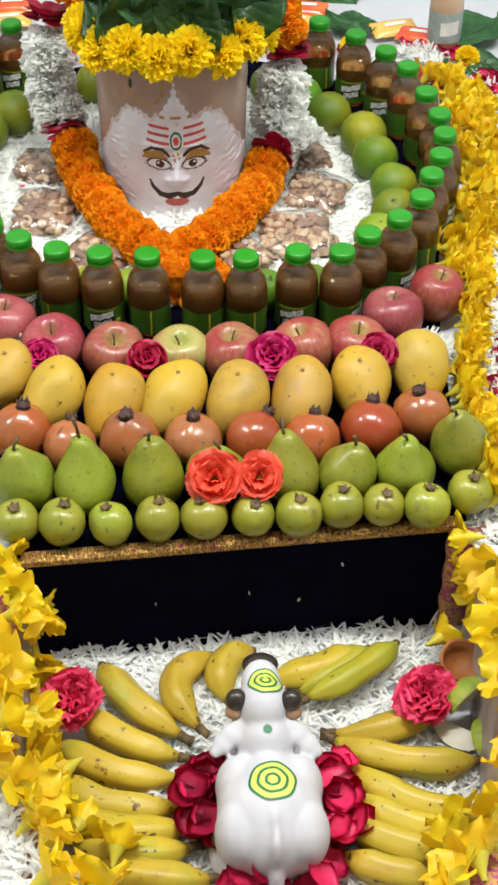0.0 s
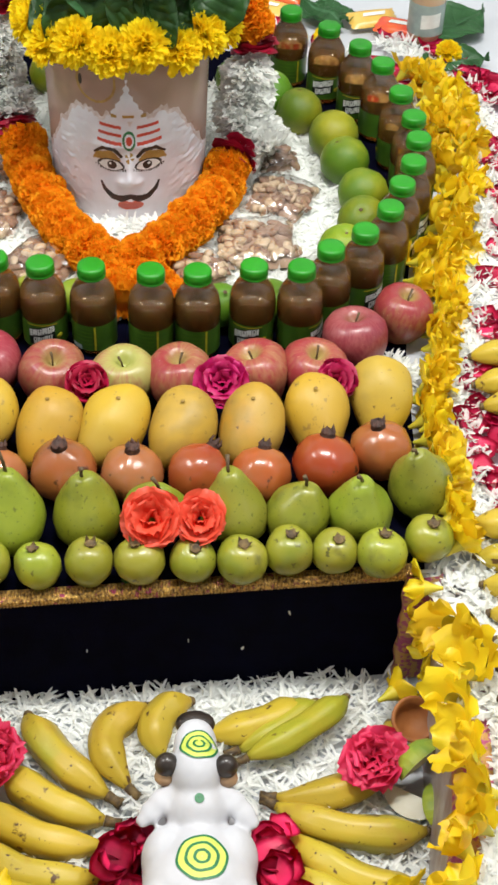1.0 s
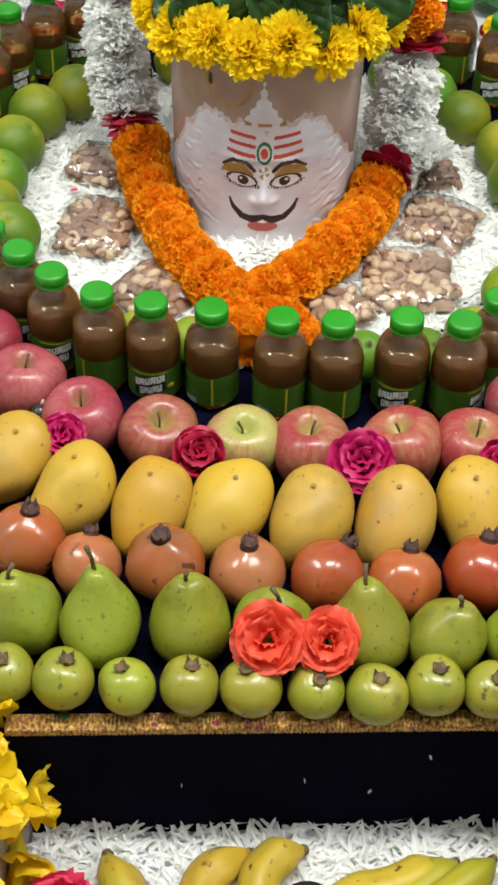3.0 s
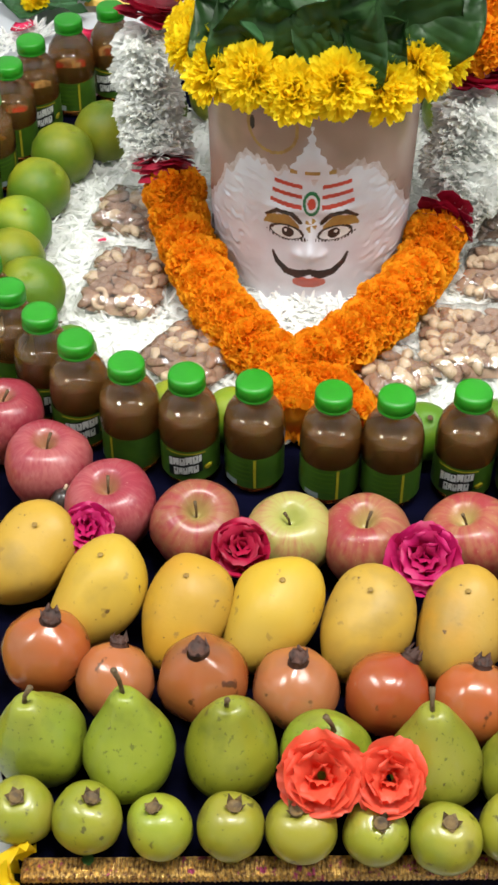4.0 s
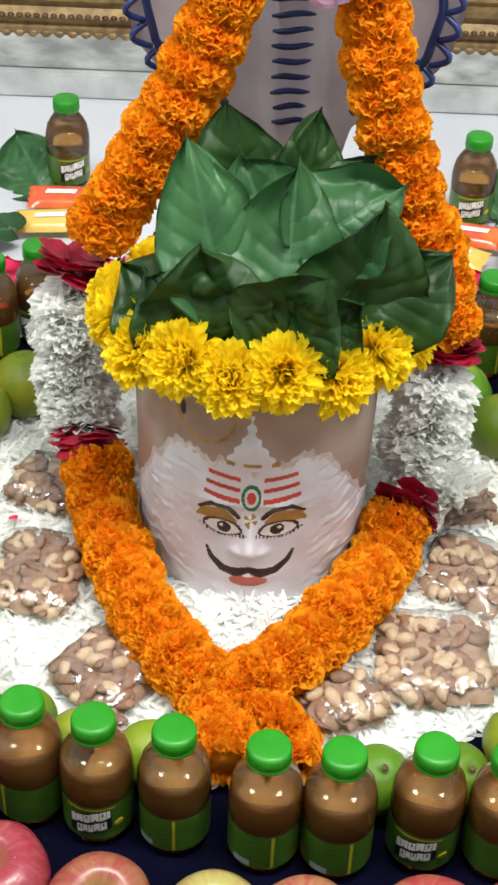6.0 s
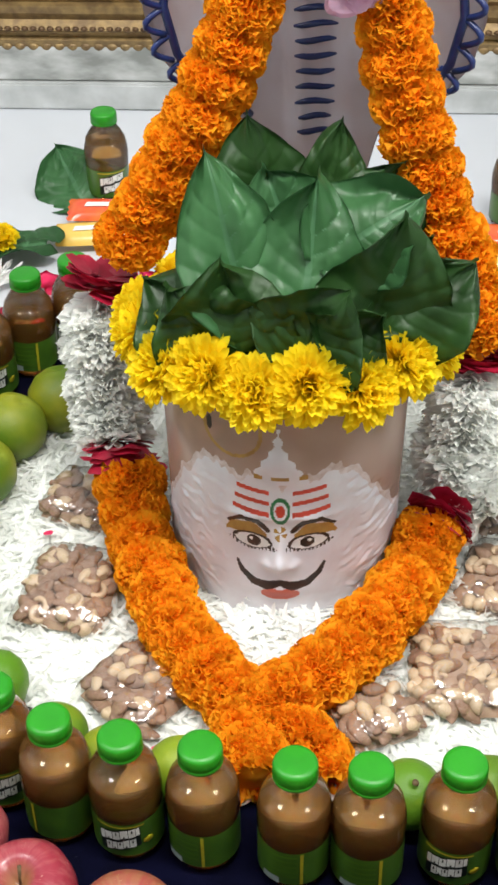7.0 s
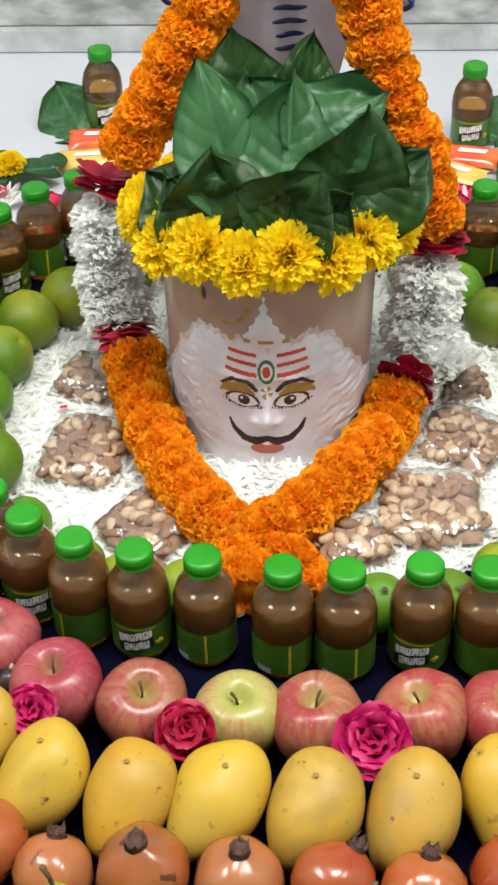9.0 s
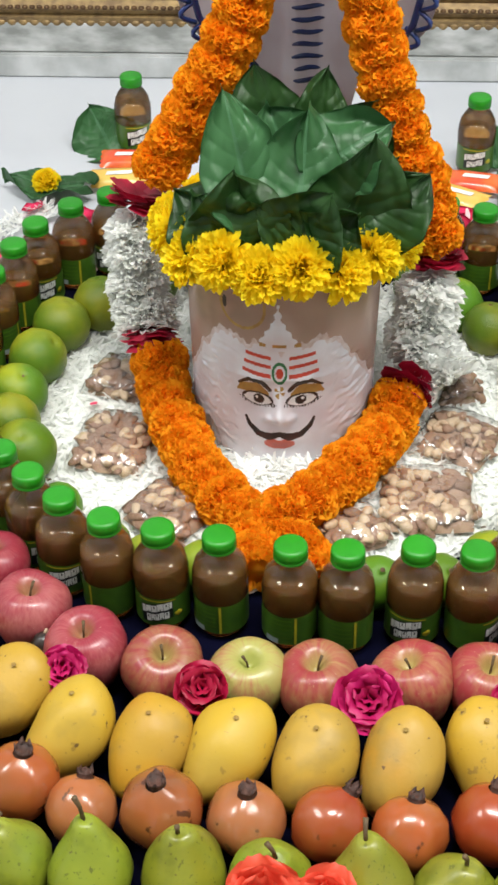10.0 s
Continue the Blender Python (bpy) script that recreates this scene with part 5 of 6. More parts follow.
petal_bed("chin_petals", "white petals heaped at the foot of the pillar", [(-0.005, -0.062, 0.045)], 200000, lambda x, y: 0.012 + 0.25 * max(0, 0.06 - abs(y + 0.05)) * 0.5)


def cashew_mesh():
    bm = tube([(0.0095 * math.cos(a), 0.0095 * math.sin(a), 0) for a in np.linspace(-0.3, 3.3, 11)], [0.0022, 0.004, 0.0048, 0.005, 0.0048, 0.0045, 0.0044, 0.0045, 0.0044, 0.0036, 0.002], 9, 0.85)
    return finish(bm, "cashew", M_CASHEW)


def almond_mesh(material, name):
    bm = lathe([(0, -0.011), (0.0035, -0.0095), (0.0062, -0.004), (0.0065, 0.001), (0.0045, 0.008), (0.0018, 0.0115), (0, 0.0125)], 12)
    for v in bm.verts:
        v.co.y *= 0.62
    return finish(bm, name, material)


def pistachio_mesh():
    bm = lathe([(0, -0.0095), (0.0035, -0.0085), (0.0062, -0.003), (0.0060, 0.003), (0.004, 0.0075), (0.0015, 0.010), (0, 0.0104)], 14)
    for v in bm.verts:
        if v.co.z > -0.003 and abs(v.co.y) < 0.0022 and v.co.x > 0:
            v.co.x *= 0.55
    return finish(bm, "pistachio", M_PISTACHIO)


NUTS = {"cashew": cashew_mesh(), "almond": almond_mesh(M_ALMOND, "almond"), "pistachio": pistachio_mesh()}


def nut_packet(x, y, turn, w, d, kinds, tip=0.0):
    root = thing("nut_packet", "clear plastic packet of mixed nuts on white petals", "packet", "nut packets round the pillar", m=pose(x, y, 0.013, tip, 0, turn))
    bm = bmesh.new()
    n = 14
    top = {}
    for i in range(n + 1):
        for j in range(n + 1):
            u, v = i / n * 2 - 1, j / n * 2 - 1
            h = 0.017 * max(0.0, (1 - u ** 4) * (1 - v ** 4)) ** 0.6
            top[i, j] = bm.verts.new((u * w / 2 * (1 - 0.07 * v * v), v * d / 2 * (1 - 0.07 * u * u), h * 0.8 + 0.001))
    for i in range(n):
        for j in range(n):
            bm.faces.new((top[i, j], top[i + 1, j], top[i + 1, j + 1], top[i, j + 1]))
    part("nut_heap", finish(bm, "nut_heap", M_TRAY), None, root, "brown nut pieces below the top layer")
    for _ in range(int(8200 * w * d)):
        k = RNG.choice(kinds)
        u, v = RNG.uniform(-0.98, 0.98), RNG.uniform(-0.98, 0.98)
        h = 0.014 * max(0.0, (1 - u ** 4) * (1 - v ** 4)) ** 0.6
        ob = new(k, NUTS[k])
        ob.parent = root
        flat = 90 if k != "cashew" else 0
        ob.matrix_local = pose(u * w / 2 * (1 - 0.07 * v * v), v * d / 2 * (1 - 0.07 * u * u), h + 0.003, flat + RNG.uniform(-25, 25), RNG.uniform(-25, 25), RNG.uniform(0, 360)) @ Matrix.Diagonal((0.78 if k == "cashew" else 1.08,) * 3 + (1,))
    bm = bmesh.new()
    n = 26
    g = {}
    for i in range(n + 1):
        for j in range(n + 1):
            u, v = i / n * 2 - 1, j / n * 2 - 1
            h = 0.024 * max(0.0, (1 - u ** 4) * (1 - v ** 4)) ** 0.5 + 0.0035 * noise.noise((u * 3.5 + x * 50, v * 3.5, 1)) + 0.0018 * noise.noise((u * 9 + x * 50, v * 9, 5))
            g[i, j] = bm.verts.new((u * w * 0.55, v * d * 0.58, max(h, 0.001) + 0.003))
    for i in range(n):
        for j in range(n):
            bm.faces.new((g[i, j], g[i + 1, j], g[i + 1, j + 1], g[i, j + 1]))
    film = part("film", finish(bm, "film", M_FILM), None, root, "crinkled clear plastic film")
    film.visible_shadow = False


MIX = ("cashew", "almond", "almond", "almond", "pistachio")
for spec in ((-0.212, 0.100, -14, 0.080, 0.072, ("almond", "pistachio", "almond")), (-0.200, -0.028, -6, 0.088, 0.098, MIX), (-0.116, -0.142, -32, 0.082, 0.080, ("almond", "almond", "almond", "pistachio")),
             (0.200, 0.126, 20, 0.058, 0.062, ("almond",)), (0.206, 0.022, -22, 0.085, 0.088, ("cashew", "pistachio", "almond", "almond")), (0.172, -0.092, 6, 0.104, 0.100, ("pistachio", "almond", "almond", "cashew", "pistachio")),
             (0.092, -0.152, 25, 0.066, 0.062, ("almond", "almond", "pistachio"))):
    nut_packet(*spec)


# ---- bull statue ----
def bull():
    bm = bmesh.new()
    blobs = [((0.1012, -1.0005, -0.118), (0.056, 0.066, 0.053)), ((0.1018, -1.0173, -0.124), (0.055, 0.046, 0.050)), ((0.1005, -0.9812, -0.118), (0.055, 0.046, 0.050)), ((0.1014, -0.9850, -0.102), (0.042, 0.050, 0.037)), ((0.0982, -0.9185, -0.100), (0.032, 0.034, 0.040)),
             ((0.0964, -0.8885, -0.068), (0.027, 0.032, 0.030)), ((0.0952, -0.8618, -0.066), (0.022, 0.032, 0.022)), ((0.0948, -0.8419, -0.072), (0.019, 0.018, 0.017)), ((0.0733, -0.9076, -0.080), (0.014, 0.012, 0.010)), ((0.0628, -0.9149, -0.084), (0.014, 0.014, 0.010)), ((0.0523, -0.9243, -0.088), (0.012, 0.013, 0.008)), ((0.0439, -0.9327, -0.091), (0.008, 0.009, 0.006)),
             ((0.1237, -0.9090, -0.080), (0.014, 0.012, 0.010)), ((0.1342, -0.9166, -0.084), (0.014, 0.014, 0.010)), ((0.1447, -0.9261, -0.088), (0.012, 0.013, 0.008)), ((0.1531, -0.9346, -0.091), (0.008, 0.009, 0.006)), ((0.0613, -0.9120, -0.150), (0.018, 0.040, 0.022)), ((0.1348, -0.9126, -0.150), (0.018, 0.040, 0.022)), ((0.0988, -0.9216, -0.074), (0.020, 0.020, 0.014)),
             ((0.0549, -1.0143, -0.155), (0.020, 0.040, 0.020)), ((0.1462, -1.0151, -0.155), (0.020, 0.040, 0.020)), ((0.1047, -1.0567, -0.105), (0.010, 0.012, 0.030)), ((0.1050, -1.0700, -0.145), (0.009, 0.011, 0.034)),
             ((0.0983, -0.9696, -0.165), (0.05, 0.09, 0.012)), ((0.0675, -1.0243, -0.112), (0.026, 0.036, 0.036)), ((0.1368, -1.0248, -0.112), (0.026, 0.036, 0.036)), ((0.0690, -0.9651, -0.112), (0.026, 0.032, 0.036)),
             ((0.1330, -0.9657, -0.112), (0.026, 0.032, 0.036)), ((0.1040, -1.0289, -0.076), (0.006, 0.016, 0.010)), ((0.1051, -1.0468, -0.084), (0.006, 0.014, 0.012)), ((0.1049, -1.0602, -0.098), (0.006, 0.010, 0.016))]
    for c, r in blobs:
        bmesh.ops.create_uvsphere(bm, u_segments=24, v_segments=16, radius=1, matrix=Matrix.Translation(c) @ Matrix.Diagonal((r[0] * 1.04, r[1] * 1.03, r[2] * 1.02, 1)))
    src = new("bull_source", finish(bm, "bull_source", M_NANDI))
    re = src.modifiers.new("remesh", "REMESH")
    re.mode, re.voxel_size, re.use_smooth_shade = "VOXEL", 0.0026, True
    sm = src.modifiers.new("smooth", "SMOOTH")
    sm.iterations, sm.factor = 10, 0.6
    dg = bpy.context.evaluated_depsgraph_get()
    solid = bpy.data.meshes.new_from_object(src.evaluated_get(dg))
    bpy.data.objects.remove(src)
    probe = new("bull_probe", solid)
    bpy.context.view_layer.update()
    bm = bmesh.new()
    bm.from_mesh(solid)

    def drop(x, y):
        hit, p, nrm, _ = probe.ray_cast(Vector((x, y, 0.2)), Vector((0, 0, -1)))
        return p + nrm * 0.0006 if hit else None

    def disc(cx, cy, r0, r1, mi, n=40, wob=0.0):
        prev = None
        rings = []
        for i in range(n):
            a = math.tau * i / n
            k = 1 + wob * math.sin(6 * a)
            pts = [drop(cx + r * k * math.cos(a), cy + r * k * math.sin(a)) for r in (r0, (r0 + r1) / 2, r1)]
            if None in pts:
                return
            rings.append([bm.verts.new(p + Vector((0, 0, 0.0002 * mi))) for p in pts])
        for i in range(n):
            p, q = rings[i], rings[(i + 1) % n]
            for k in range(2):
                f = bm.faces.new((p[k], p[k + 1], q[k + 1], q[k]))
                f.material_index, f.smooth = mi, True

    for cx, cy, r in ((0.0990, -0.876, 0.0190), (0.1030, -0.990, 0.0250)):
        disc(cx, cy, 0.0005, r, 1, wob=0.02)
        for a, b in ((0.22, 0.34), (0.56, 0.68), (0.92, 1.02)):
            disc(cx, cy, r * a, r * b, 2, wob=0.02)
    disc(0.1000, -0.927, 0.0005, 0.005, 2, 12, 0.3)
    for c, r, mi in (((0.0668, -0.8913, -0.055), (0.0125, 0.012, 0.013), 3), ((0.1267, -0.8928, -0.055), (0.0125, 0.012, 0.013), 3), ((0.0949, -0.8341, -0.064), (0.021, 0.015, 0.012), 3), ((0.0650, -0.8964, -0.068), (0.011, 0.010, 0.010), 4),
                     ((0.1280, -0.8979, -0.068), (0.011, 0.010, 0.010), 4)):
        got = bmesh.ops.create_uvsphere(bm, u_segments=16, v_segments=10, radius=1, matrix=Matrix.Translation(c) @ Matrix.Diagonal((*r, 1)))
        for f in {f for v in got["verts"] for f in v.link_faces}:
            f.material_index, f.smooth = mi, True
    bpy.data.objects.remove(probe)
    thing("bull_statue", "white glazed reclining bull statue with green ring marks", "statue", data=finish(bm, "bull_statue", [M_NANDI, M_STICKER, M_GREEN_PAINT, M_HORN, M_TAN_PAINT]))


bull()


# ---- petals and flowers in the basin and along the borders ----
def loose_petal_mesh(material, seed):
    n = 6
    bm = bmesh.new()
    g = {}
    for j in range(n + 1):
        v = j / n
        w = 0.018 * math.sin(math.pi * (0.12 + 0.74 * v)) ** 0.6
        for i in range(n + 1):
            u = i / n * 2 - 1
            g[i, j] = bm.verts.new((u * w, (v - 0.5) * 0.036, 0.0035 * u * u + 0.004 * (v - 0.5) ** 2 * 4 + 0.002 * noise.noise((u * 2, v * 2, seed))))
    for j in range(n):
        for i in range(n):
            bm.faces.new((g[i, j], g[i + 1, j], g[i + 1, j + 1], g[i, j + 1]))
    bmesh.ops.solidify(bm, geom=bm.faces[:], thickness=0.0005)
    return finish(bm, "rose_petal", material)


ROSE_PETALS = [loose_petal_mesh(M_ROSE_RED, 1), loose_petal_mesh(M_ROSE_RED, 5), loose_petal_mesh(M_ROSE_RED, 9)]


def lay_petal(x, y, z, group, text, lean=0.0, size=1.0):
    ob = thing("rose_petal", text, "petal", group, data=RNG.choice(ROSE_PETALS))
    ob.matrix_world = pose(x, y, z, RNG.uniform(-14, 14), RNG.uniform(-14, 14) + lean, RNG.uniform(0, 360)) @ Matrix.Diagonal((size, size, size, 1))


for _ in range(62):
    a = RNG.uniform(-0.6, math.pi + 0.6) if RNG.random() < 0.45 else RNG.choice((RNG.uniform(-0.5, 0.5), math.pi + RNG.uniform(-0.5, 0.5)))
    k = RNG.uniform(0.92, 1.24)
    x, y = 0.103 + 0.076 * k * math.cos(a), -0.968 - 0.098 * k * math.sin(a)
    lay_petal(x, y, -0.150 + RNG.uniform(-0.006, 0.030), "red petals round the bull", "folded crimson rose petal beside the bull statue", RNG.uniform(-30, 30), RNG.uniform(0.85, 1.25))


def basin_z(x, y):
    return -0.170 + 0.012 * max(0, 0.5 + noise.noise((x * 14, y * 14, 3)))


petal_bed("basin_petals", "loose white petals strewn over the basin floor", [(-0.051, -0.770, 0.055), (0.017, -0.755, 0.05), (0.091, -0.756, 0.06), (0.244, -0.851, 0.045), (0.339, -0.936, 0.045), (-0.150, -0.774, 0.04), (0.292, -0.890, 0.04), (0.103, -0.929, 0.20), (0.16, -0.745, 0.06), (0.24, -0.735, 0.05), (0.31, -0.745, 0.05), (-0.12, -0.765, 0.05)], 110000, basin_z, (0.0235, 0.0046))



def trumpet_meshes(seed):
    """A yellow trumpet flower lying along +y: narrow tube and five flaring lobes."""
    r = random.Random(seed)
    t = lathe([(0.0022, 0.014), (0.0030, 0.018), (0.0046, 0.024), (0.0078, 0.031), (0.0105, 0.038)], 12)
    tube_me = finish(t, "tube", M_TRUMPET_TUBE)
    bv, bf, n = [], [], 5
    for lobe in range(5):
        a0 = math.tau * lobe / 5
        o = len(bv)
        flare, twist = r.uniform(0.25, 1.0), r.uniform(-0.4, 0.4)
        for j in range(n + 1):
            v = j / n
            w = 0.68 * (0.9 + 0.45 * math.sin(math.pi * v * 0.85)) * (1 - 0.55 * v ** 4)
            for i in range(n + 1):
                u = i / n * 2 - 1
                a = a0 + u * w + twist * v
                rr = 0.0100 + 0.026 * v * flare + 0.004 * math.sin(5 * u + lobe) * v + 0.004 * v * noise.noise((u * 2.2, v * 2.5, lobe + seed * 7))
                z = 0.036 + 0.021 * v * (1.4 - flare) - 0.004 * u * u * v + 0.004 * flare * v * v + 0.006 * v * noise.noise((u * 2, v * 3, lobe * 3 + seed * 11))
                bv.append((rr * math.cos(a), rr * math.sin(a), z))
        for j in range(n):
            for i in range(n):
                k = o + j * (n + 1) + i
                bf.append((k, k + 1, k + n + 2, k + n + 1))
    return tube_me, raw_mesh("petals", bv, bf, M_TRUMPET)


TRUMPETS = [trumpet_meshes(s) for s in range(5)]


def trumpet(x, y, z, yaw, pitch, group, size=1.0, roll=0.0):
    """Flower whose mouth points along yaw (degrees from +x), raised by pitch."""
    t, p = RNG.choice(TRUMPETS)
    root = thing("trumpet_flower", "yellow trumpet flower laid in an overlapping border", "flower", group)
    a, b = math.radians(yaw), math.radians(pitch)
    out = Vector((math.cos(a) * math.cos(b), math.sin(a) * math.cos(b), math.sin(b)))
    root.matrix_world = facing(Vector((x, y, z)) - out * 0.03 * size, out, size, roll)
    for nm, me in (("flower_tube", t), ("petals", p)):
        ob = new(nm, me)
        ob.parent = root


def along(ctrl, step):
    pts = curve_points([(*p, 0) for p in ctrl], 400)
    out, run = [], 0.0
    for p, q in zip(pts, pts[1:]):
        run += (q - p).length
        if run > step:
            out.append((p, (q - p).normalized()))
            run = 0.0
    return out


EAST = [(0.360, 0.500), (0.450, 0.400), (0.485, 0.280), (0.482, 0.120), (0.465, 0.000), (0.436, -0.110), (0.402, -0.234), (0.380, -0.337), (0.362, -0.430), (0.368, -0.560), (0.372, -0.660)]
WEST = [(-0.360, 0.500), (-0.450, 0.400), (-0.485, 0.280), (-0.482, 0.120), (-0.465, 0.000), (-0.430, -0.110), (-0.365, -0.240), (-0.318, -0.340), (-0.288, -0.430), (-0.258, -0.550), (-0.236, -0.650)]
for ctrl, s in ((EAST, 1), (WEST, -1)):
    for k, (p, d) in enumerate(along(ctrl, 0.0080)):
        wide = 0.036 if p.y > -0.2 else 0.007
        if p.y > (0.40 if s > 0 else 0.30):
            continue
        off = RNG.uniform(-1, 1) * wide
        side = Vector((-d.y, d.x, 0)) * s
        q = p - side * (off - (-0.017 if p.y > -0.2 else 0.006))
        yaw = math.degrees(math.atan2(side.y, side.x)) + RNG.uniform(-40, 40)
        trumpet(q.x, q.y, 0.016 + RNG.uniform(0, 0.016), yaw, RNG.uniform(12, 48), "yellow flowers along the platform border", RNG.uniform(0.82, 1.08), RNG.uniform(0, 6))
for k in range(48):
    a = math.pi * (k + 0.5) / 48
    x, y = rim_point(a, 0.012 + RNG.uniform(-0.012, 0.016))
    inward = math.degrees(math.atan2(-0.92 - y, 0.090 - x))
    if y > -0.74 or (y < -1.06 and -0.07 < x < 0.25):
        continue
    trumpet(x, y, 0.000 + RNG.uniform(0, 0.012), inward + RNG.uniform(-45, 45), RNG.uniform(8, 48), "yellow flowers along the basin rim", RNG.uniform(0.95, 1.25), RNG.uniform(0, 6))
for k in range(15):
    a = math.pi - RNG.uniform(0.05, 0.95)
    x, y = rim_point(a, -0.016)
    inward = math.degrees(math.atan2(-0.92 - y, 0.090 - x))
    trumpet(x, min(y, -0.755), RNG.uniform(-0.125, -0.03), inward + RNG.uniform(-60, 60), RNG.uniform(-40, 30), "yellow flowers tucked against the basin wall", RNG.uniform(0.9, 1.15), RNG.uniform(0, 6))
for x, y, z, yaw in ((0.3460, -0.7052, 0.006, 175), (0.3535, -0.7171, -0.040, 190), (0.3601, -0.7250, -0.075, 180), (-0.1997, -0.7253, 0.004, -10), (-0.2069, -0.7352, -0.045, 5), (-0.1971, -0.7517, -0.085, -5), (-0.1163, -0.9284, -0.118, 215),
                     (0.3120, -0.7461, -0.128, 30), (-0.1048, -1.0098, -0.115, 60), (-0.0624, -1.0455, -0.11, 80), (0.3045, -1.0132, -0.115, 120), (0.2893, -1.0484, -0.11, 110), (-0.1364, -0.9782, -0.105, 40)):
    trumpet(x, y, z, yaw, RNG.uniform(-10, 20), "yellow flowers fallen at the basin edge", RNG.uniform(0.9, 1.15), RNG.uniform(0, 6))


def flat_z(x, y):
    return 0.002 if y > edge_y(x) + 0.01 else -0.013


def band(ctrl, off, width, count, z_of=flat_z):
    frames = []
    pts = along(ctrl, 0.004)
    for _ in range(count):
        p, d = RNG.choice(pts)
        side = Vector((d.y, -d.x, 0))
        q = p + side * (off + RNG.uniform(-width, width))
        way = Vector((RNG.uniform(-1, 1), RNG.uniform(-1, 1), RNG.uniform(-0.1, 0.5)))
        frames.append(frame_of((q.x, q.y, z_of(q.x, q.y) + RNG.uniform(0, 0.008)), way, Vector((RNG.uniform(-0.6, 0.6), RNG.uniform(-0.6, 0.6), 1)), (0.0066 * RNG.uniform(0.8, 1.2), 0.021 * RNG.uniform(0.8, 1.1), 0.01)))
    return frames


LOW_EAST = [(0.376, -0.660), (0.384, -0.780), (0.382, -0.885), (0.364, -0.990), (0.31, -1.09)]
frames = band([(0.405, -0.62), (0.418, -0.74), (0.412, -0.865)], 0.03, 0.03, 640) + band(EAST[::-1], 0.047, 0.024, 3200) + band([(x, y) for x, y in WEST], 0.052, 0.018, 2200) + band(LOW_EAST[::-1], 0.036, 0.020, 1500)
frames += band([(-0.215, -0.93), (-0.205, -1.04), (-0.160, -1.125), (-0.09, -1.175)], 0.0, 0.032, 1100)
frames += band([(0.320, -0.335), (0.352, -0.365)], 0, 0.022, 320)
thing("border_petals", "white petals in a band outside the yellow border", "petals", kind="stuff", data=stamped("border_petals", *PETAL, frames, M_TUBEROSE))
for ctrl, s, count in ((EAST, 1, 92), (WEST, -1, 44), (LOW_EAST, 1, 22)):
    pts = along(ctrl, 0.004)
    for _ in range(count):
        p, d = RNG.choice(pts)
        side = Vector((-d.y, d.x, 0)) * s
        q = p + side * RNG.uniform(0.058, 0.105)
        lay_petal(q.x, q.y, flat_z(q.x, q.y) + 0.008, "red petals along the border", "crimson rose petal strewn beyond the white band", 0, RNG.uniform(0.85, 1.2))


def outer_banana(a, b, z):
    banana(a, b, 0.012, z, 0.016)
    ob = [o for o in scene.objects if o.name.startswith("banana") and o.parent is None][-1]
    return tagged(ob, "pale ripe banana laid outside the border", group="bananas outside the border")


for x, y in ((0.402, -0.620), (0.404, -0.656), (0.406, -0.698), (0.408, -0.738), (0.410, -0.775), (0.408, -0.812), (0.404, -0.852)):
    z = 0.020 if y > edge_y(x) + 0.02 else 0.004
    outer_banana((x, y), (x + 0.115, y - 0.012), z)
for x, y in ((0.435, -0.385), (0.440, -0.425), (0.438, -0.330)):
    outer_banana((x, y), (x + 0.12, y + 0.02), 0.022)


# ---- behind the ring ----
def flat_leaf(x, y, z, turn, length, width, tilt=0.0):
    ob = thing("betel_leaf", "large dark green betel leaf lying on the marble", "leaf", "leaves behind the ring", data=leaf_mesh(length, width, 0.08, 0.02, x * 9, M_LEAF))
    ob.matrix_world = pose(x, y, z, tilt, 0, turn)
    return ob


flat_leaf(-0.365, 0.590, 0.014, 84, 0.13, 0.085)
for base, tip, face, w in (((-0.345, 0.725, 0.004), (-0.398, 0.800, 0.050), (-0.1, -0.6, 0.8), 0.100), ((0.265, 0.735, 0.004), (0.330, 0.800, 0.045), (0.1, -0.6, 0.8), 0.095)):
    ob = thing("betel_leaf", "broad green betel leaf leaning beside a bottle", "leaf", "leaves behind the ring", data=leaf_mesh((Vector(tip) - Vector(base)).length, w, 0.08, 0.0, 4.0, M_LEAF))
    ob.matrix_world = leaf_pose(base, tip, face)
flat_leaf(0.49, 0.55, 0.012, -50, 0.12, 0.10)
flat_leaf(0.47, 0.44, 0.012, -80, 0.10, 0.07)
flat_leaf(0.33, 0.58, 0.012, 40, 0.10, 0.08)


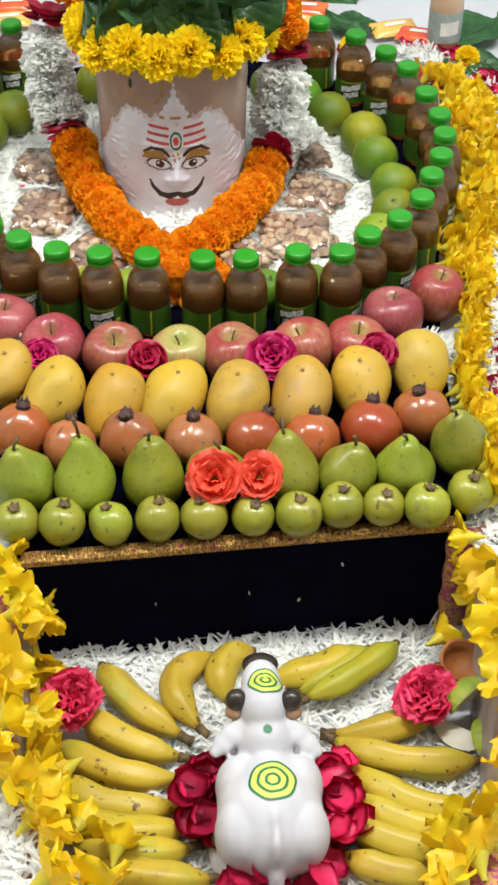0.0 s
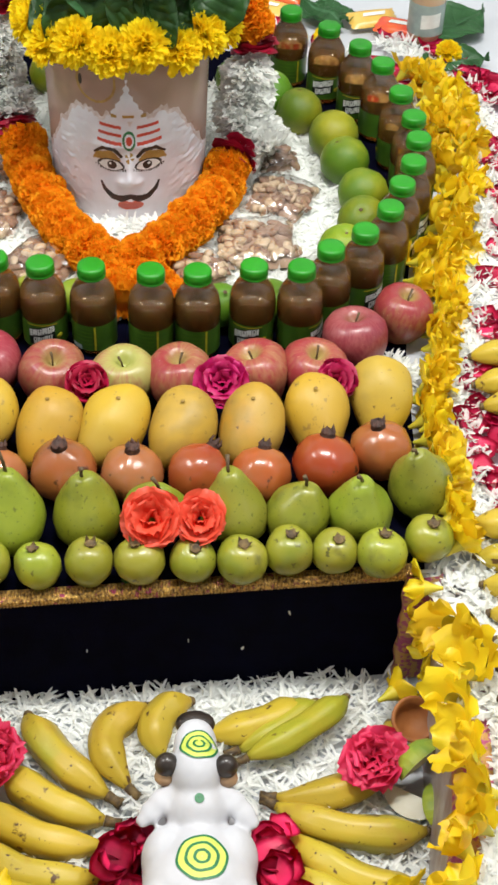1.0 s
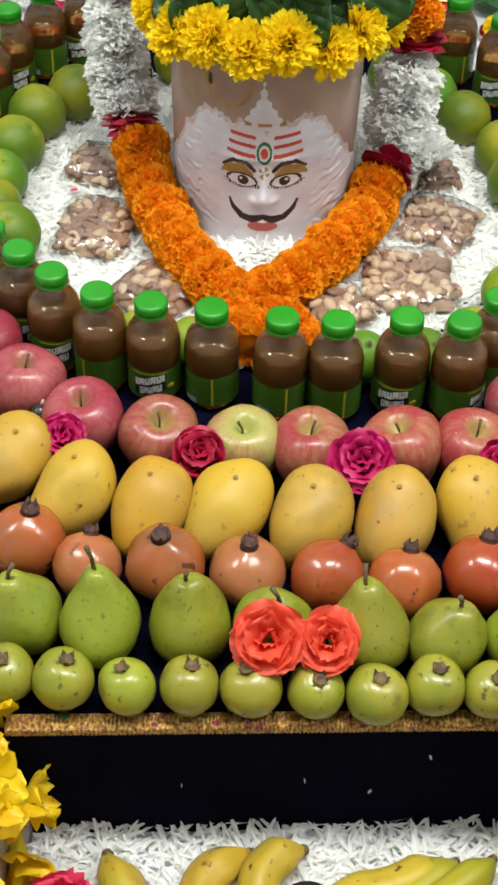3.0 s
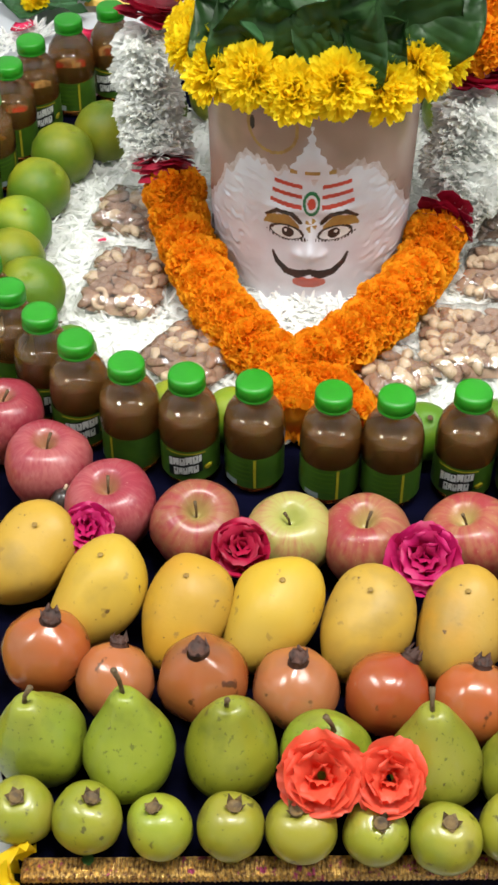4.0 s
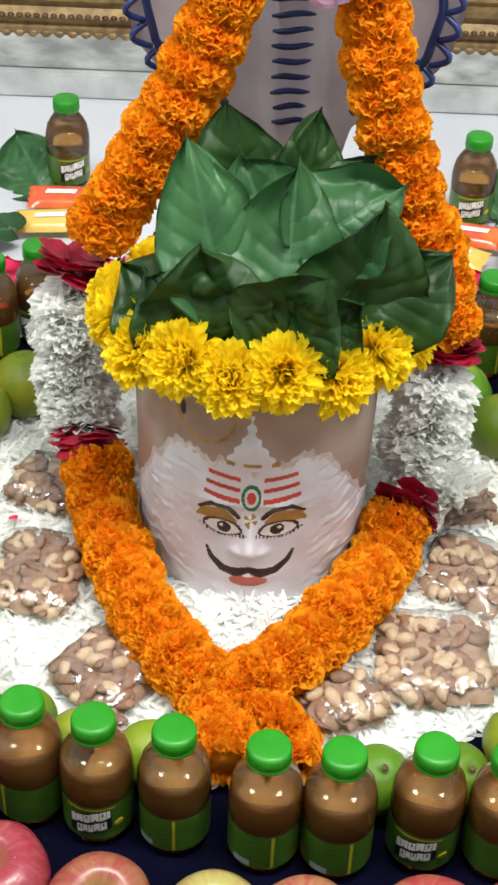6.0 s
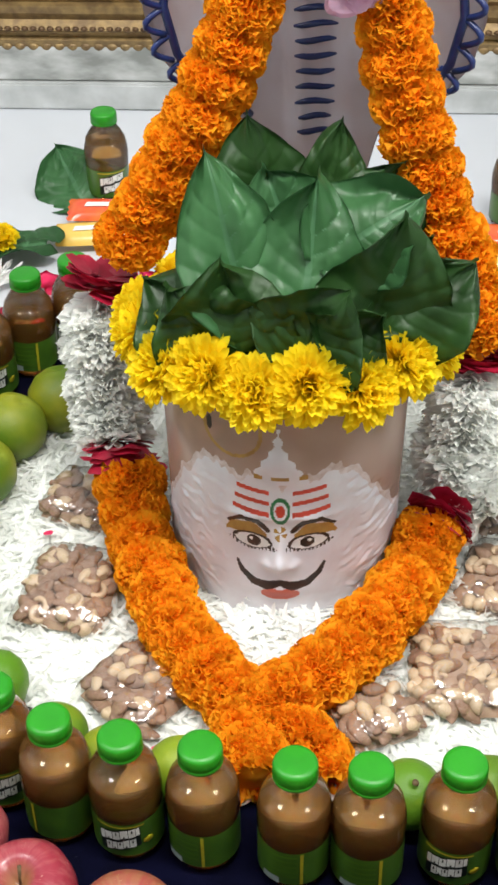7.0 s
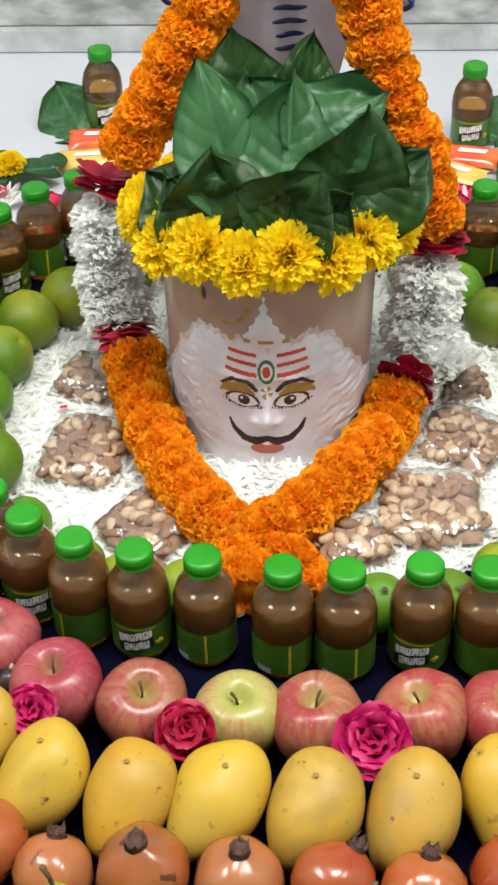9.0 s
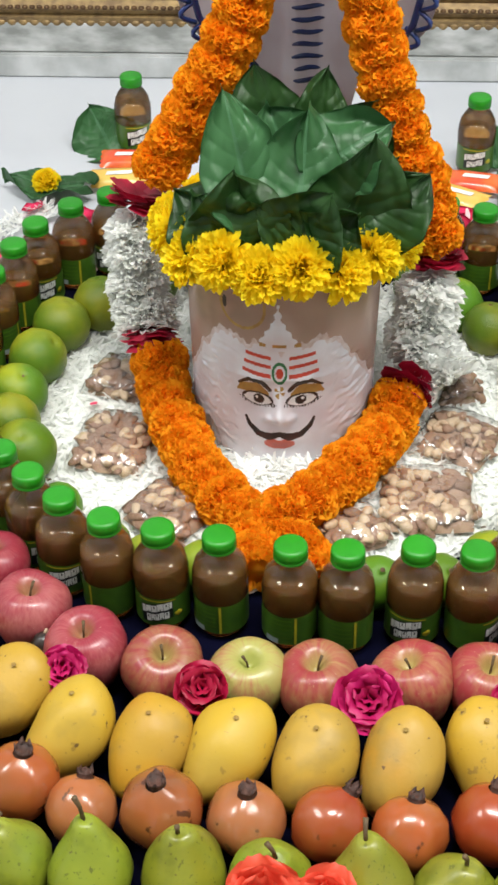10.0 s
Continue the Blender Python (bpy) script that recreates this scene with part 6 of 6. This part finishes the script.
def sweet_packet(x, y, turn, material, text, z=0.010):
    root = thing("sweet_packet", text, "packet", "wrapped sweets behind the ring", m=pose(x, y, z, 14, 0, turn))
    bm = bmesh.new()
    n, w, d = 16, 0.085, 0.042
    for top in (1, -1):
        g = {}
        for i in range(n + 1):
            for j in range(9):
                u, v = i / n * 2 - 1, j / 8 * 2 - 1
                h = 0.009 * (1 - abs(u) ** 5) * (1 - v * v) ** 0.5 if abs(u) < 1 else 0
                zig = 0.0015 * (i in (0, n)) * (-1) ** j
                g[i, j] = bm.verts.new((u * w / 2 + zig, v * d / 2, top * h + 0.004))
        for i in range(n):
            for j in range(8):
                bm.faces.new((g[i, j], g[i + 1, j], g[i + 1, j + 1], g[i, j + 1]))
    part("wrapper", finish(bm, "wrapper", material), None, root)
    bm = bmesh.new()
    for x0, long, lift in ((-0.020, 0.040, 0.0),):
        vs = [bm.verts.new((x0 + dx, dy - 0.003 + lift, 0.0142)) for dx, dy in ((0, 0), (long, 0.001), (long + 0.003, 0.009), (0.003, 0.008))]
        bm.faces.new(vs)
    part("mark_block", finish(bm, "mark_block", M_WHITE_INK, False), None, root, "white plain blocks printed on the wrapper")


sweet_packet(-0.315, 0.690, 4, M_PACK_RED, "orange-red wrapped sweet bar lying on marble")
sweet_packet(0.228, 0.672, -8, M_PACK_RED, "orange-red wrapped sweet bar lying on marble")
sweet_packet(0.430, 0.560, -20, M_PACK_RED, "orange-red wrapped sweet bar lying on marble")
sweet_packet(-0.318, 0.628, 10, M_PACK_YELLOW, "pale yellow wrapped sweet lying on petals")
sweet_packet(0.205, 0.622, -26, M_PACK_YELLOW, "pale yellow wrapped sweet lying on petals")
sweet_packet(0.385, 0.590, 15, M_PACK_YELLOW, "pale yellow wrapped sweet lying on petals")
for x, y in ((-0.423, 0.590), (0.50, 0.46), (0.30, 0.50)):
    ob = thing("yellow_bloom", "single yellow chrysanthemum lying on a leaf", "flower", "yellow blooms behind the ring", data=chrys_mesh(0.020))
    ob.matrix_world = facing((x, y, 0.022), (0, -0.4, 1))
frames = []
for _ in range(900):
    a = RNG.uniform(-0.25, math.pi + 0.25)
    r = RNG.uniform(0.450, 0.520)
    x, y = 0.005 + r * math.cos(a), 0.088 + r * math.sin(a)
    frames.append(frame_of((x, y, 0.004 + RNG.uniform(0, 0.008)), rand_unit() + Vector((0, 0, 0.2)), Vector((0, 0, 1)), (0.009, 0.022, 0.01)))
thing("back_petals", "white petals strewn behind the ring of bottles", "petals", kind="stuff", data=stamped("back_petals", *PETAL, frames, M_TUBEROSE))
for _ in range(70):
    a, r = RNG.uniform(-0.1, math.pi + 0.1), RNG.uniform(0.46, 0.55)
    lay_petal(0.005 + r * math.cos(a), 0.088 + r * math.sin(a), 0.012, "red petals behind the ring", "crimson rose petal strewn behind the bottles", 0, RNG.uniform(0.9, 1.2))


def lassi_bottle():
    root = thing("milk_bottle", "small bottle of beige milk drink with grey label", "bottle", m=pose(0.470, 0.545, 0.0, 0, 0, 10))
    prof = [(0, 0.002), (0.024, 0.0), (0.030, 0.006), (0.030, 0.085), (0.027, 0.105), (0.018, 0.128), (0.0155, 0.135)]
    part("drink", lathe([*prof, (0, 0.135)], 28), M_MILK, root)
    part("label", lathe([(0.0306, 0.020), (0.0306, 0.075)], 28), M_GREY_INK, root, "grey printed label")
    part("print_panel", cyl_patch(0.0306, -0.018, 0.016, 0.035, 0.060, 0.1, 0.0006), M_WHITE_INK, root)
    part("cap", lathe([(0.017, 0.133), (0.0172, 0.150), (0.015, 0.152), (0, 0.152)], 28), M_WHITE_INK, root)


lassi_bottle()


# ---- small pieces by the basin corner ----
def wedge(x, y, z, turn, tip, label, r=0.026):
    """A quarter of a cut fruit: rind outside, pale pulp on the cut faces."""
    bm = bmesh.new()
    n = 10
    rim = {}
    for i in range(n + 1):
        for j in range(n + 1):
            a, b = math.pi * i / n, (math.pi / 2.2) * j / n
            rim[i, j] = bm.verts.new((r * 1.25 * math.cos(a), r * math.sin(a) * math.cos(b), r * math.sin(a) * math.sin(b)))
    for i in range(n):
        for j in range(n):
            bm.faces.new((rim[i, j], rim[i + 1, j], rim[i + 1, j + 1], rim[i, j + 1]))
    for j in (0, n):
        f = bm.faces.new([rim[i, j] for i in range(n + 1)])
        f.material_index = 1
    bmesh.ops.remove_doubles(bm, verts=bm.verts, dist=1e-5)
    thing("fruit_wedge", label, "fruit", "cut fruit at the basin corner", data=finish(bm, "fruit_wedge", [M_GREEN_RIND, M_CUT], False), m=pose(x, y, z, tip, 0, turn))


wedge(0.339, -0.841, -0.125, 40, 20, "cut pale wedge with yellow-green rind")
wedge(0.329, -0.865, -0.145, -30, 200, "cut pale wedge with yellow-green rind")
wedge(0.353, -0.877, -0.150, 80, 40, "cut pale wedge with yellow-green rind", 0.022)
thing("clay_lamp", "small orange clay lamp at the basin corner", "lamp", data=finish(lathe([(0, 0), (0.016, 0), (0.024, 0.014), (0.026, 0.024), (0.022, 0.024), (0.018, 0.012), (0, 0.008)], 24), "clay_lamp", M_CLAY),
      m=pose(0.331, -0.777, -0.135, 30, 10, 0))


# ---- small scattered bits ----
def flake(x, y, z, turn, tip, size, material, text, group):
    bm = bmesh.new()
    vs = [bm.verts.new(Vector(v) * size) for v in PETAL_V]
    for f in PETAL_F:
        bm.faces.new([vs[i] for i in f])
    thing("petal_flake", text, "petal", group, data=finish(bm, "petal_flake", material), m=pose(x, y, z, tip, 0, turn))


for t, z in ((0.30, -0.09), (0.52, -0.085), (0.64, -0.105), (0.74, -0.05)):
    at = EDGE_A.lerp(EDGE_B, t)
    flake(at.x, at.y - 0.0085, z, t * 900, 80, 0.006, M_TUBEROSE, "tiny white petal flake caught on the velvet", "flakes on the velvet")
for x, y in ((0.214, 0.115), (0.23, 0.02), (-0.14, 0.16), (-0.245, 0.05), (0.09, -0.205), (-0.09, -0.205)):
    flake(x, y, 0.019, x * 2000, 10, 0.012, M_ROSE_RED, "small red petal scrap on the white petals", "red scraps on the white petals")
for x, y, turn in ((0.02, -0.703, 20), (-0.06, -0.708, 80), (0.16, -0.690, 140), (0.26, -0.684, 60), (-0.13, -0.712, 200)):
    flake(x, y, 0.007, turn, 0, 0.012, M_LEAF_DARK_SHADE, "dry leaf scrap lying on the gold edging", "scraps on the edging")
fig = thing("fig", "small dried brown fig between the apples", "fruit", m=pose(-0.207, -0.377, 0.040, -30, 10, 0))
part("skin", lathe([(0, -0.011), (0.008, -0.009), (0.012, -0.001), (0.009, 0.008), (0.004, 0.012), (0, 0.0125)], 20, lambda a, z: 1 + 0.06 * math.cos(9 * a)), M_HORN, fig)
part("stem", tube([(0, 0, 0.011), (0.001, 0, 0.017)], [0.0022, 0.0014], 8), M_CASHEW, fig)
